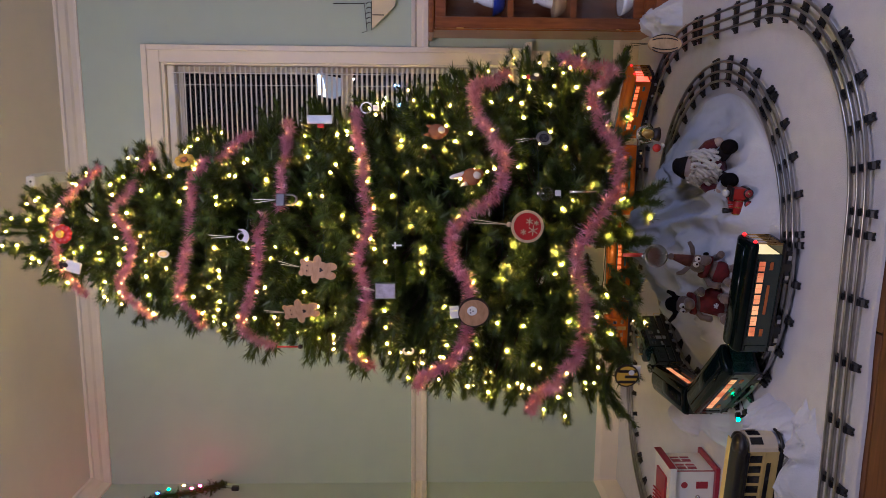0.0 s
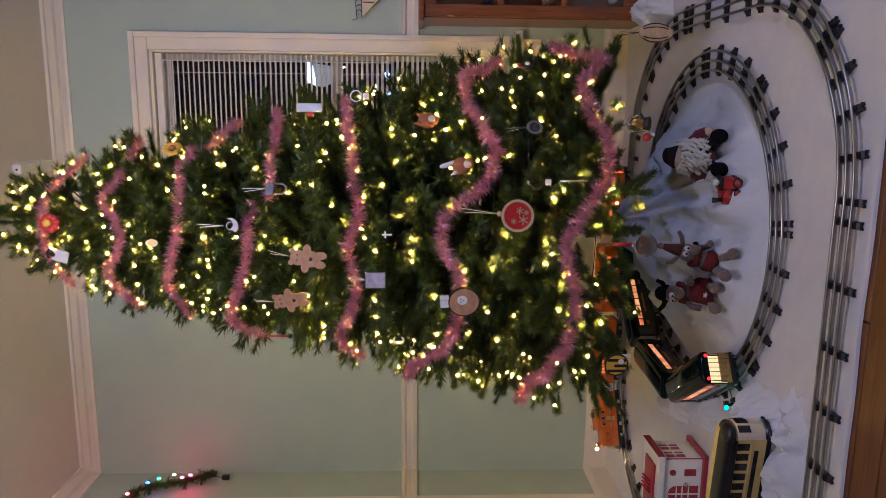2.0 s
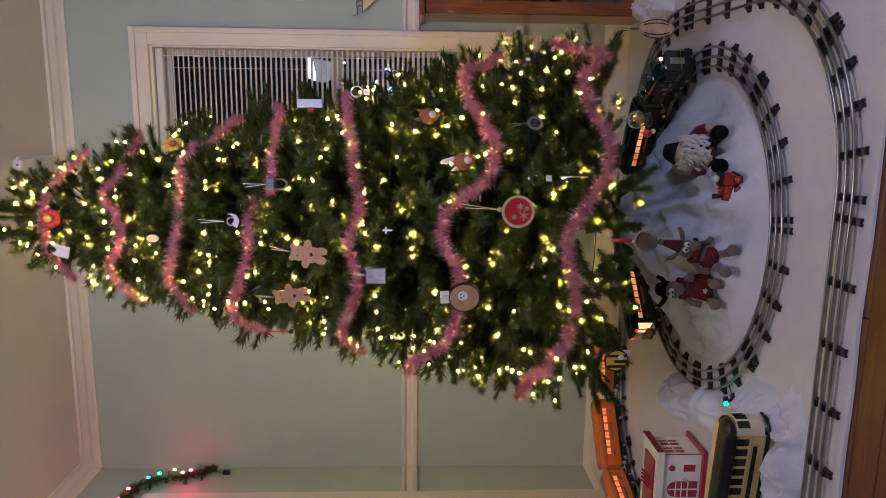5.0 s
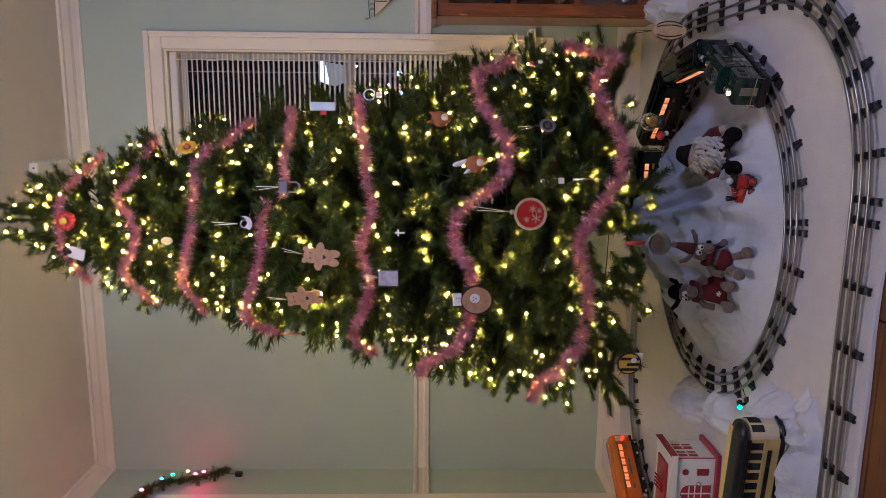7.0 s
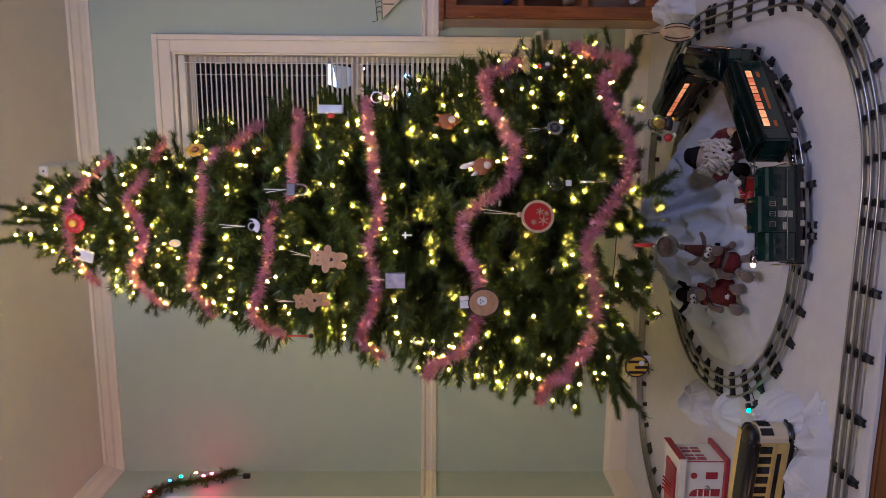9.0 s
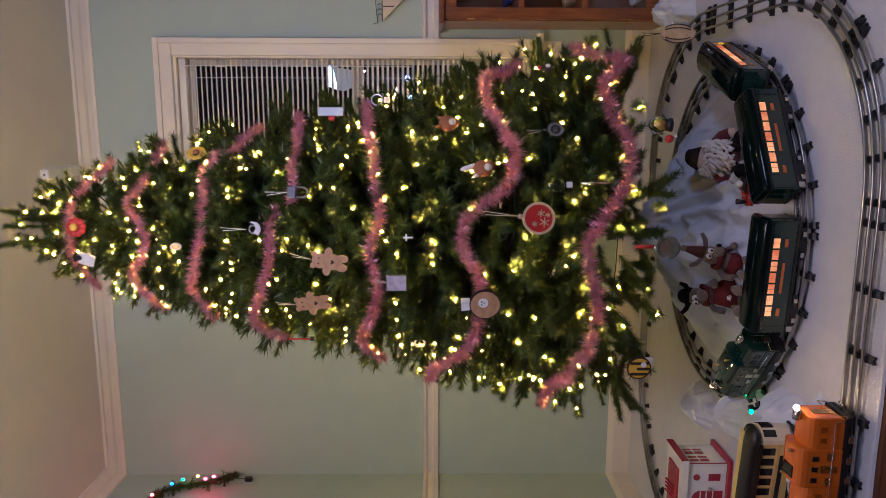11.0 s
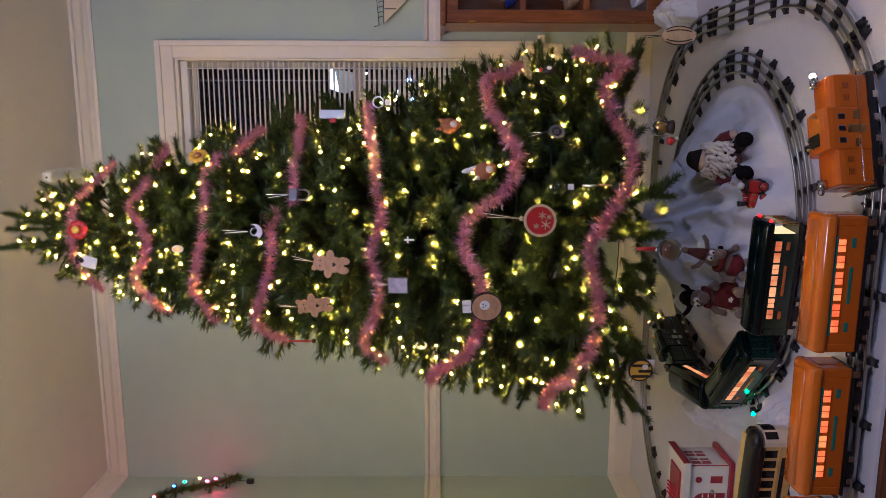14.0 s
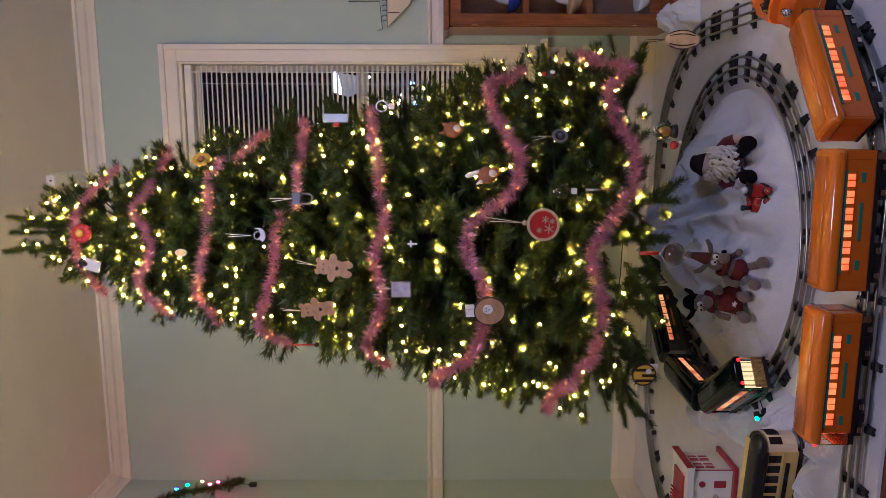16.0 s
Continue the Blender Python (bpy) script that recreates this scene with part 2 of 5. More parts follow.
def build_room():
    bm = bmesh.new()
    add_box(bm, LEFT_X - 0.15, WALL_Y, -0.02, WX0, WALL_Y + 0.16, CEIL_Z)
    add_box(bm, WX1, WALL_Y, -0.02, 3.2, WALL_Y + 0.16, CEIL_Z)
    add_box(bm, WX0, WALL_Y, -0.02, WX1, WALL_Y + 0.16, WZ0)
    add_box(bm, WX0, WALL_Y, WZ1, WX1, WALL_Y + 0.16, CEIL_Z)
    structure("wall_north", bm, WALL, "mint green painted wall with a window")
    structure("wall_west", box(LEFT_X - 0.15, -2.8, -0.02, LEFT_X, WALL_Y, CEIL_Z), WALL, "mint green painted side wall")
    structure("wall_east", box(3.2, -2.8, -0.02, 3.35, WALL_Y + 0.16, CEIL_Z), WALL, "mint green painted side wall")
    structure("wall_south", box(LEFT_X - 0.15, -2.95, -0.02, 3.35, -2.8, CEIL_Z), WALL, "mint green painted wall")
    structure("ceiling", box(LEFT_X - 0.15, -2.95, CEIL_Z, 3.35, WALL_Y + 0.16, CEIL_Z + 0.1), CEIL, "cream painted ceiling")
    fl = structure("floor", box(LEFT_X - 0.15, -2.95, -0.14, 3.35, WALL_Y + 0.16, -0.022), FLOORWOOD, "dark brown wooden floor boards")
    # boards that run along the room, with open joints, before the platform
    plank = None
    for j in range(6):
        y1 = 1.64 - 0.082 * j
        for k in range(2):
            m = pose(-0.95 + 1.1 * k + 0.37 * (j % 3), y1, -0.022)
            if plank is None:
                plank = part("plank", box(-0.548, -0.0398, 0, 0.548, 0.0398, 0.014, 0.0015, 1), FLOORWOOD, fl)
                plank.matrix_basis = m
            else:
                same("plank", plank, m, fl)
    # crown moulding: a stepped profile, on the two walls that show
    prof = [(0, -0.066), (-0.010, -0.066), (-0.014, -0.056), (-0.026, -0.040), (-0.038, -0.033), (-0.055, -0.015), (-0.066, -0.012), (-0.066, 0), (0, 0)]
    structure("crown_moulding_north", prism([(WALL_Y + a, CEIL_Z + b) for a, b in prof], "x", LEFT_X, 3.2), TRIM, "cream painted crown moulding")
    structure("crown_moulding_west", prism([(LEFT_X - a, CEIL_Z + b) for a, b in prof], "y", -2.8, WALL_Y), TRIM, "cream painted crown moulding")
    rail = [(0, 0.876), (-0.018, 0.879), (-0.02, 0.897), (-0.012, 0.905), (-0.012, 0.925), (-0.026, 0.933), (-0.028, 0.944), (0, 0.948)]
    structure("chair_rail_north", prism([(WALL_Y + a, b) for a, b in rail], "x", LEFT_X, WX0 - 0.072), TRIM, "cream painted chair rail")
    structure("chair_rail_east", prism([(WALL_Y + a, b) for a, b in rail], "x", WX1 + 0.072, 3.2), TRIM, "cream painted chair rail")
    structure("chair_rail_west", prism([(LEFT_X - a, b) for a, b in rail], "y", 2.864, WALL_Y), TRIM, "cream painted chair rail")
    base = [(0, -0.02), (-0.016, -0.02), (-0.016, 0.075), (-0.01, 0.088), (-0.004, 0.099), (0, 0.099)]
    structure("baseboard_north", prism([(WALL_Y + a, b) for a, b in base], "x", LEFT_X, 3.2), TRIM, "cream painted baseboard")
    structure("baseboard_west", prism([(LEFT_X - a, b) for a, b in base], "y", -2.8, WALL_Y), TRIM, "cream painted baseboard")
    # a door casing on the west wall
    structure("door_casing", box(LEFT_X, 2.75, -0.02, LEFT_X + 0.022, 2.864, 2.035, 0.005), TRIM, "cream painted door casing")


def build_hinges():
    for z in (0.243, 0.957):
        h = empty("door_hinge", pose(LEFT_X + 0.022, 2.775, z), "dark bronze door hinge on the cream casing", "hinge", "door hinges")
        part("leaf", box(0, -0.018, -0.045, 0.003, 0.012, 0.045, 0.001), BLACK, h)
        part("pin", cyl((0.005, -0.018, -0.05), (0.005, -0.018, 0.05), 0.005, seg=10), BRASS, h)


def build_window():
    win = empty("window_1", Matrix(), "white painted sash window with half-open blinds at night", "window", kind="structure")
    w, y = 0.062, WALL_Y
    for name, b in (("head_casing", (WX0 - w, y - 0.02, WZ1, WX1 + w, y, WZ1 + 0.062)), ("side_casing", (WX0 - w, y - 0.02, WZ0, WX0, y, WZ1)), ("side_casing", (WX1, y - 0.02, WZ0, WX1 + w, y, WZ1))):
        part(name, box(*b, bevel=0.004), TRIM, win)
        part("back_band", box(b[0] - (0.008 if name == "head_casing" or b[0] < -0.5 else -w + 0.014), b[1] - 0.014, b[2] if name != "head_casing" else WZ1 + 0.048, b[2 + 1] + 0.008 if name == "head_casing" or b[0] > 0 else b[0] + 0.014, b[1], b[5] + (0.008 if name == "head_casing" else 0.0475), bevel=0.003), TRIM, win)
    part("window_sill", box(WX0 - w - 0.03, y - 0.06, WZ0 - 0.028, WX1 + w + 0.03, y + 0.03, WZ0, bevel=0.006), TRIM, win)
    part("apron", box(WX0 - w, y - 0.018, WZ0 - 0.11, WX1 + w, y, WZ0 - 0.029, bevel=0.004), TRIM, win)
    for a, b in (((WX0, y + 0.002, WZ0), (WX0 + 0.008, y + 0.15, WZ1)), ((WX1 - 0.008, y + 0.002, WZ0), (WX1, y + 0.15, WZ1)), ((WX0 + 0.008, y + 0.002, WZ1 - 0.012), (WX1 - 0.008, y + 0.15, WZ1))):
        part("jamb", box(*a, *b), TRIM, win)
    mid = 1.225
    for z0, z1, yy in ((WZ0 + 0.01, mid + 0.02, y + 0.07), (mid - 0.02, WZ1 - 0.015, y + 0.105)):
        bm = bmesh.new()
        x0, x1 = WX0 + 0.009, WX1 - 0.009
        add_box(bm, x0, yy, z0, x0 + 0.02, yy + 0.03, z1)
        add_box(bm, x1 - 0.02, yy, z0, x1, yy + 0.03, z1)
        add_box(bm, x0 + 0.02, yy, z0, x1 - 0.02, yy + 0.03, z0 + 0.045)
        add_box(bm, x0 + 0.02, yy, z1 - 0.04, x1 - 0.02, yy + 0.03, z1)
        s = part("sash", bm, TRIM, win)
        p = part("pane", box(x0 + 0.02, yy + 0.012, z0 + 0.045, x1 - 0.02, yy + 0.016, z1 - 0.04), WINGLASS, s)
        p.visible_shadow = False
    # blinds
    bl = empty("venetian_blind", pose(0, y + 0.035, 0), "white narrow venetian blind with slats tilted open", "blind")
    part("headrail", box(WX0 + 0.010, -0.016, WZ1 - 0.045, WX1 - 0.010, 0.016, WZ1 - 0.016, 0.003), BLINDWHITE, bl)
    part("bottom_rail", box(WX0 + 0.02, -0.013, WZ0 + 0.012, WX1 - 0.02, 0.013, WZ0 + 0.026, 0.003), BLINDWHITE, bl)
    slat = None
    z = WZ1 - 0.062
    while z > WZ0 + 0.03:
        m = pose(0, 0, z, 27, 0, 0)
        if slat is None:
            bm = bmesh.new()
            vs = [[bm.verts.new((x, yy, h + d)) for yy, h in ((-0.0125, 0), (-0.006, 0.0018), (0, 0.0024), (0.006, 0.0018), (0.0125, 0))] for d in (0, -0.0007) for x in (WX0 + 0.011, WX1 - 0.011)]
            for k in range(4):
                bm.faces.new((vs[0][k], vs[1][k], vs[1][k + 1], vs[0][k + 1]))
                bm.faces.new((vs[2][k + 1], vs[3][k + 1], vs[3][k], vs[2][k]))
            for k in (0, 4):
                bm.faces.new((vs[0][k], vs[1][k], vs[3][k], vs[2][k]))
            slat = part("slat", bm, BLINDWHITE, bl)
            slat.matrix_basis = m
        else:
            same("slat", slat, m, bl)
        z -= 0.0213
    for x in (WX0 + 0.12, -0.2, WX1 - 0.088):
        part("ladder_cord", box(x - 0.0012, -0.0155, WZ0 + 0.02, x + 0.0012, -0.0135, WZ1 - 0.04), BLINDWHITE, bl)
    part("tilt_wand", cyl((WX1 - 0.04, -0.026, WZ1 - 0.04), (WX1 - 0.04, -0.024, 0.98), 0.0025, seg=8), CLEARPLASTIC, bl)
    part("wand_knob", cyl((WX1 - 0.04, -0.026, WZ1 - 0.175), (WX1 - 0.04, -0.026, WZ1 - 0.215), 0.005, seg=8), BLINDWHITE, bl)
    # night outside
    structure("backdrop", box(-4, 9.0, -1, 5, 9.05, 6), NIGHT, "dark night outside the window")
    structure("ground_outside", box(-4, WALL_Y + 0.17, -0.6, 5, 9.0, -0.5), NIGHT, "dark yard outside the window")


WINGLASS = clear_glass("window_glass", (0.9, 0.95, 0.95))
BLINDWHITE = material("white_enamel_slat", (0.78, 0.76, 0.72), 0.35, vary=0.03, scale=20)
CLEARPLASTIC = material("clear_plastic_wand", (0.85, 0.86, 0.86), 0.15, vary=0.03)
NIGHT = material("night_dark", (0.010, 0.012, 0.018), 0.9, vary=0.4, scale=3)
build_room()
build_hinges()
build_window()


# ---- the platform under its white sheet ----
def hill(x, y):
    """Height of the snow cloth: a soft rise round the tree's foot, and folds."""
    r = math.hypot(x + 0.325, y - 2.188)
    a = math.atan2(y - 2.188, x + 0.325)
    f = 0.9 - 2.6 * abs(noise.noise((x * 6 + 1.8 * math.cos(2 * a), y * 6, 0.3)))
    g = 0.6 - 1.8 * abs(noise.noise((x * 15, y * 15 + 2.0 * x, 3.1)))
    k = max(0.0, 1 - r / 0.43)
    return k ** 1.3 * 0.25 + min(1.0, k * 4) * (0.010 + f * 0.034 + g * 0.022 + 0.012 * abs(noise.noise((x * 38 + y * 9, y * 30, 6.0))))


def build_platform():
    bm = bmesh.new()
    xs = np.linspace(LEFT_X + 0.02, 1.0, 220)
    ys = np.linspace(1.372, WALL_Y - 0.018, 150)
    grid = []
    for i, x in enumerate(xs):
        col = []
        for j, y in enumerate(ys):
            wob = 0.006 * noise.noise((x * 6, 0.0, 4.4)) if j == 0 else 0
            z = -0.0045 * abs(noise.noise((x * 5 + y * 2, y * 3.2, 1.7))) - 0.002 * abs(noise.noise((x * 13, y * 11, 5.7)))
            col.append(bm.verts.new((x, y + wob, z)))
        grid.append(col)
    for i in range(len(xs) - 1):
        for j in range(len(ys) - 1):
            bm.faces.new((grid[i][j], grid[i + 1][j], grid[i + 1][j + 1], grid[i][j + 1])).smooth = True
    for i in range(len(xs) - 1):
        a, b = grid[i][0], grid[i + 1][0]
        c, d = [bm.verts.new((v.co.x, v.co.y - 0.003, -0.0065)) for v in (a, b)]
        bm.faces.new((c, d, b, a))
    structure("platform_sheet", bm, FLEECE, "white fleece sheet spread over the low platform")
    structure("platform_board", box(LEFT_X + 0.02, 1.381, -0.0078, 1.0, WALL_Y - 0.02, -0.0045), FLEECE, "low board under the white sheet")
    # the snow cloth inside the inner track
    bm = bmesh.new()
    rings = []
    for i in range(76):
        r = 0.425 * i / 75
        ring = []
        for k in range(170):
            a = k * math.tau / 170
            rr = r * (1 + 0.025 * noise.noise((math.cos(a) * 3, math.sin(a) * 3, 9.0)) * (i / 75))
            x, y = -0.325 + rr * math.cos(a), 2.188 + rr * math.sin(a)
            ring.append(bm.verts.new((x, y, 0.0015 + max(0, hill(x, y)) if i < 75 else -0.002)))
        rings.append(ring)
    for a, b in zip(rings, rings[1:]):
        for k in range(170):
            bm.faces.new((a[k], b[k], b[(k + 1) % 170], a[(k + 1) % 170])).smooth = True
    bmesh.ops.remove_doubles(bm, verts=bm.verts, dist=1e-6)
    tagged(part("snow_blanket", bm, COTTON), "rumpled white snow cloth heaped round the tree foot", "cloth")


build_platform()

# ---- tracks ----
INNER_C, INNER_R = (-0.325, 2.188), 0.49
OX0, OX1, OY0, OY1, OR = -1.50, 0.311, 1.438, 2.92, 0.49
LX, LY = OX1 - OX0 - 2 * OR, OY1 - OY0 - 2 * OR
ARC = OR * math.pi / 2
OUTER_L, INNER_L = 2 * LX + 2 * LY + 4 * ARC, math.tau * INNER_R
RAIL_Z = 0.023


def outer(s):
    """Place and heading on the outer track; s runs from the left end of the front straight, counter-clockwise."""
    s %= OUTER_L
    for k, (ln, cx, cy) in enumerate(((LX, OX1 - OR, OY0 + OR), (LY, OX1 - OR, OY1 - OR), (LX, OX0 + OR, OY1 - OR), (LY, OX0 + OR, OY0 + OR))):
        h = k * math.pi / 2
        if s < ln:
            d = Vector((math.cos(h), math.sin(h)))
            side = Vector((math.sin(h), -math.cos(h)))
            p = Vector((cx, cy)) + side * OR - d * (ln - s)
            return p.x, p.y, h
        s -= ln
        if s < ARC:
            a = h - math.pi / 2 + s / OR
            return cx + OR * math.cos(a), cy + OR * math.sin(a), h + s / OR
        s -= ARC
    return OX0 + OR, OY0, 0.0


def inner(s):
    """Place and heading on the inner track, clockwise."""
    a = -math.pi / 2 - s / INNER_R
    return INNER_C[0] + INNER_R * math.cos(a), INNER_C[1] + INNER_R * math.sin(a), a - math.pi / 2


def build_track(name, way, length, label, tie_at):
    tr = empty(name, Matrix(), label, "toy track", "toy railway tracks")
    n = int(length / 0.03)
    for off in (-0.0275, 0, 0.0275):
        pts = []
        for i in range(n):
            x, y, h = way(i * length / n)
            pts.append((x - off * math.sin(h), y + off * math.cos(h), RAIL_Z - 0.004))
        bm = tube(pts, 0.0038, 8, True)
        web = []
        for q in pts:
            web.append((bm.verts.new((q[0], q[1], q[2] - 0.002)), bm.verts.new((q[0], q[1], 0.0105))))
        for i in range(n):
            a, b = web[i], web[(i + 1) % n]
            bm.faces.new((a[0], b[0], b[1], a[1]))
        part("rail", bm, RAILSTEEL, tr)
    bm = bmesh.new()
    add_prism(bm, [(-0.041, 0.0), (-0.041, 0.006), (-0.036, 0.0105), (0.036, 0.0105), (0.041, 0.006), (0.041, 0.0)], "x", -0.0075, 0.0075)
    for sgn in (-1, 1):
        add_prism(bm, [(sgn * 0.041, 0), (sgn * 0.041, 0.006), (sgn * 0.0445, 0.006), (sgn * 0.0445, 0)], "x", -0.0085, -0.003)
        add_prism(bm, [(sgn * 0.041, 0), (sgn * 0.041, 0.006), (sgn * 0.0445, 0.006), (sgn * 0.0445, 0)], "x", 0.003, 0.0085)
    for off in (-0.0275, 0, 0.0275):
        add_box(bm, -0.007, off - 0.006, 0.0105, 0.007, off + 0.006, 0.014)
    tie = None
    for s in tie_at:
        x, y, h = way(s)
        m = pose(x, y, 0.0005, 0, 0, math.degrees(h))
        if tie is None:
            tie = part("tie", bm, TIEBLACK, tr)
            tie.matrix_basis = m
        else:
            same("tie", tie, m, tr)


def outer_ties():
    out, s0 = [], 0.0
    for k in range(4):
        ln = LX if k % 2 == 0 else LY
        c = s0 + ln
        j = c - 0.032
        while j > s0 + 0.02:
            out.append(j)
            j -= 0.137
        e = c + ARC
        for i in range(2):
            a = c + i * ARC / 2
            out += [a + 0.012 + q * (ARC / 2 - 0.024) / 4 for q in range(5)]
        s0 = e
    return out


def inner_ties():
    out = []
    sec = INNER_L / 8
    for i in range(8):
        out += [i * sec - 0.158 * sec + 0.012 + q * (sec - 0.024) / 4 for q in range(5)]
    return out


build_track("outer_toy_track", outer, OUTER_L, "three-rail tinplate toy track with black ties laid in a large oval", outer_ties())
build_track("inner_toy_track", inner, INNER_L, "three-rail tinplate toy track with black ties laid in a circle", inner_ties())


# ---- trains ----
def rounded_roof(half, eave, top, n=10):
    pts = [(half, eave)]
    for i in range(n + 1):
        a = math.pi * i / n
        c, s = math.cos(a), math.sin(a)
        pts.append((half * math.copysign(abs(c) ** 0.7, c), eave + 0.004 + (top - eave - 0.004) * s ** 0.75))
    pts.append((-half, eave))
    return pts


def truck(x, parent, nickel):
    t = part("truck", box(x - 0.038, -0.036, 0.010, x + 0.038, 0.036, 0.018, 0.002), BLACK, parent)
    for sy in (-1, 1):
        bm = bmesh.new()
        add_box(bm, x - 0.040, sy * 0.036 - 0.002, 0.004, x + 0.040, sy * 0.036 + 0.002, 0.018, 0.002)
        add_box(bm, x - 0.010, sy * 0.036 - 0.003, 0.000, x + 0.010, sy * 0.036 + 0.003, 0.022, 0.002)
        part("side_frame", bm, BLACK, t)
        for dx in (-0.025, 0.025):
            part("journal", box(x + dx - 0.006, sy * 0.0395 - 0.003, 0.006, x + dx + 0.006, sy * 0.0395 + 0.003, 0.016, 0.0015), nickel, t)
            part("wheel", cyl((x + dx, sy * 0.026, 0.0125), (x + dx, sy * 0.031, 0.0125), 0.0125, seg=16), BLACK, t)
    return t


def hook(x, d, parent):
    part("coupler", tube([(x, 0, 0.012), (x + d * 0.016, 0, 0.012), (x + d * 0.022, 0.004, 0.016), (x + d * 0.018, 0.008, 0.014)], 0.0022, 6), NICKEL, parent)


def passenger_car(name, body, roof, trim, plate, label, group, panes=9, last=False, end=None, header=False):
    """A tinplate coach, forward along +x, standing on the rail tops."""
    car = empty(name, Matrix(), label, "toy train car", group)
    hl, hw, z0, z1, z2 = 0.139, 0.040, 0.026, 0.089, 0.113
    back = -hl + (0.024 if last else 0)
    bm = bmesh.new()
    add_box(bm, back, -hw, z0, hl, hw, z1, 0.003)
    part("body", bm, body, car)
    bm = prism(rounded_roof(hw + 0.004, z1, z2), "x", -hl - 0.003, hl + 0.003)
    es = [e for e in bm.edges if abs(e.verts[0].co.x - e.verts[1].co.x) < 1e-5 and (e.verts[0].co.z > z1 + 0.002 or e.verts[1].co.z > z1 + 0.002)]
    bmesh.ops.bevel(bm, geom=es, offset=0.010, segments=3, profile=0.5, affect="EDGES")
    part("roof", smooth(bm), roof, car)
    part("clerestory", smooth(prism(rounded_roof(0.021, z2 - 0.006, z2 + 0.0045, 8), "x", -hl + 0.012, hl - 0.012)), roof, car)
    part("floor_frame", box(-hl, -hw - 0.0015, z0 - 0.006, hl, hw + 0.0015, z0 + 0.001, 0.001), BLACK, car)
    for sy in (-1, 1):
        y0, y1 = sy * hw - sy * 0.0008, sy * (hw + 0.0012)
        yy = (min(y0, y1), max(y0, y1))
        a, b = -hl * 0.72, hl * 0.70
        wnd = part("window_strip", box(a - 0.004, yy[0], 0.0645, b + 0.004, yy[1], 0.0845), trim, car)
        if header:
            part("window_header", box(a - 0.003, yy[0] - 0.0007, 0.0815, b + 0.003, yy[1] + 0.0007, 0.0862), plate, car, "teal strip over the windows")
        pw = (b - a) / panes
        for k in range(panes):
            # the orange cars' panes stand in pairs
            g0, g1 = (0.0012, 0.0042) if k % 2 else (0.0042, 0.0012)
            if not header:
                g0 = g1 = 0.0024
            part("pane", box(a + pw * k + g0, sy * hw - 0.0004 + (0 if sy > 0 else -0.0022), 0.0666, a + pw * (k + 1) - g1, sy * hw + 0.0004 + (0.0022 if sy > 0 else 0), 0.0812), ORANGEPANE if header else GREENPANE, wnd)
            if not header:
                part("glazing_bar", box(a + pw * (k + 0.5) - 0.0005, min(yy) - 0.0014, 0.0666, a + pw * (k + 0.5) + 0.0005, max(yy) + 0.0014, 0.0812), body, wnd)
        part("name_plate", box(-0.038, yy[0], 0.0470, 0.038, yy[1] + 0.0006, 0.0540, 0.0015), plate, car)
        for x in (-hl * 0.62, hl * 0.62):
            part("number_plate", box(x - 0.010, yy[0], 0.046, x + 0.010, yy[1] + 0.0006, 0.0545, 0.0015), plate, car)
        for x in (hl - 0.011,) if last else (-hl + 0.011, hl - 0.011):
            part("vestibule_door", box(x - 0.007, yy[0], 0.033, x + 0.007, yy[1] + 0.0008, 0.085, 0.001), trim, car)
        part("step", box(hl - 0.018, sy * hw - 0.004, 0.012, hl - 0.004, sy * hw + 0.004, 0.026), NICKEL, car)
    part("end_door", box(hl - 0.001, -0.013, 0.030, hl + 0.0015, 0.013, 0.084, 0.001), trim, car)
    if last:
        part("platform", box(-hl - 0.002, -hw, z0, back, hw, z0 + 0.005, 0.001), BLACK, car)
        rl = part("railing", box(-hl - 0.001, -hw, z0 + 0.005, -hl + 0.001, hw, z0 + 0.034), BRASS, car)
        for k in range(7):
            y = -hw + 0.004 + k * (2 * hw - 0.008) / 6
            part("post", cyl((-hl - 0.002, y, z0 + 0.004), (-hl - 0.002, y, z1), 0.0016 if k in (0, 6) else 0.0009, seg=6), BRASS, rl)
        part("lit_end_wall", box(back - 0.0012, -hw + 0.004, 0.034, back + 0.0005, hw - 0.004, 0.086), end or ENDGLOW, car, "glowing end wall of the observation platform")
        for sy in (-1, 1):
            part("marker_light", ball((-hl - 0.004, sy * 0.031, z1 + 0.005), 0.0048, u=10, v=6), REDGLOW, car, "lit red marker lamp")
    else:
        part("end_door", box(-hl - 0.0015, -0.013, 0.030, -hl + 0.001, 0.013, 0.084, 0.001), trim, car)
        hook(-hl, -1, car)
    truck(-0.082, car, NICKEL)
    truck(0.082, car, NICKEL)
    hook(hl, 1, car)
    return car


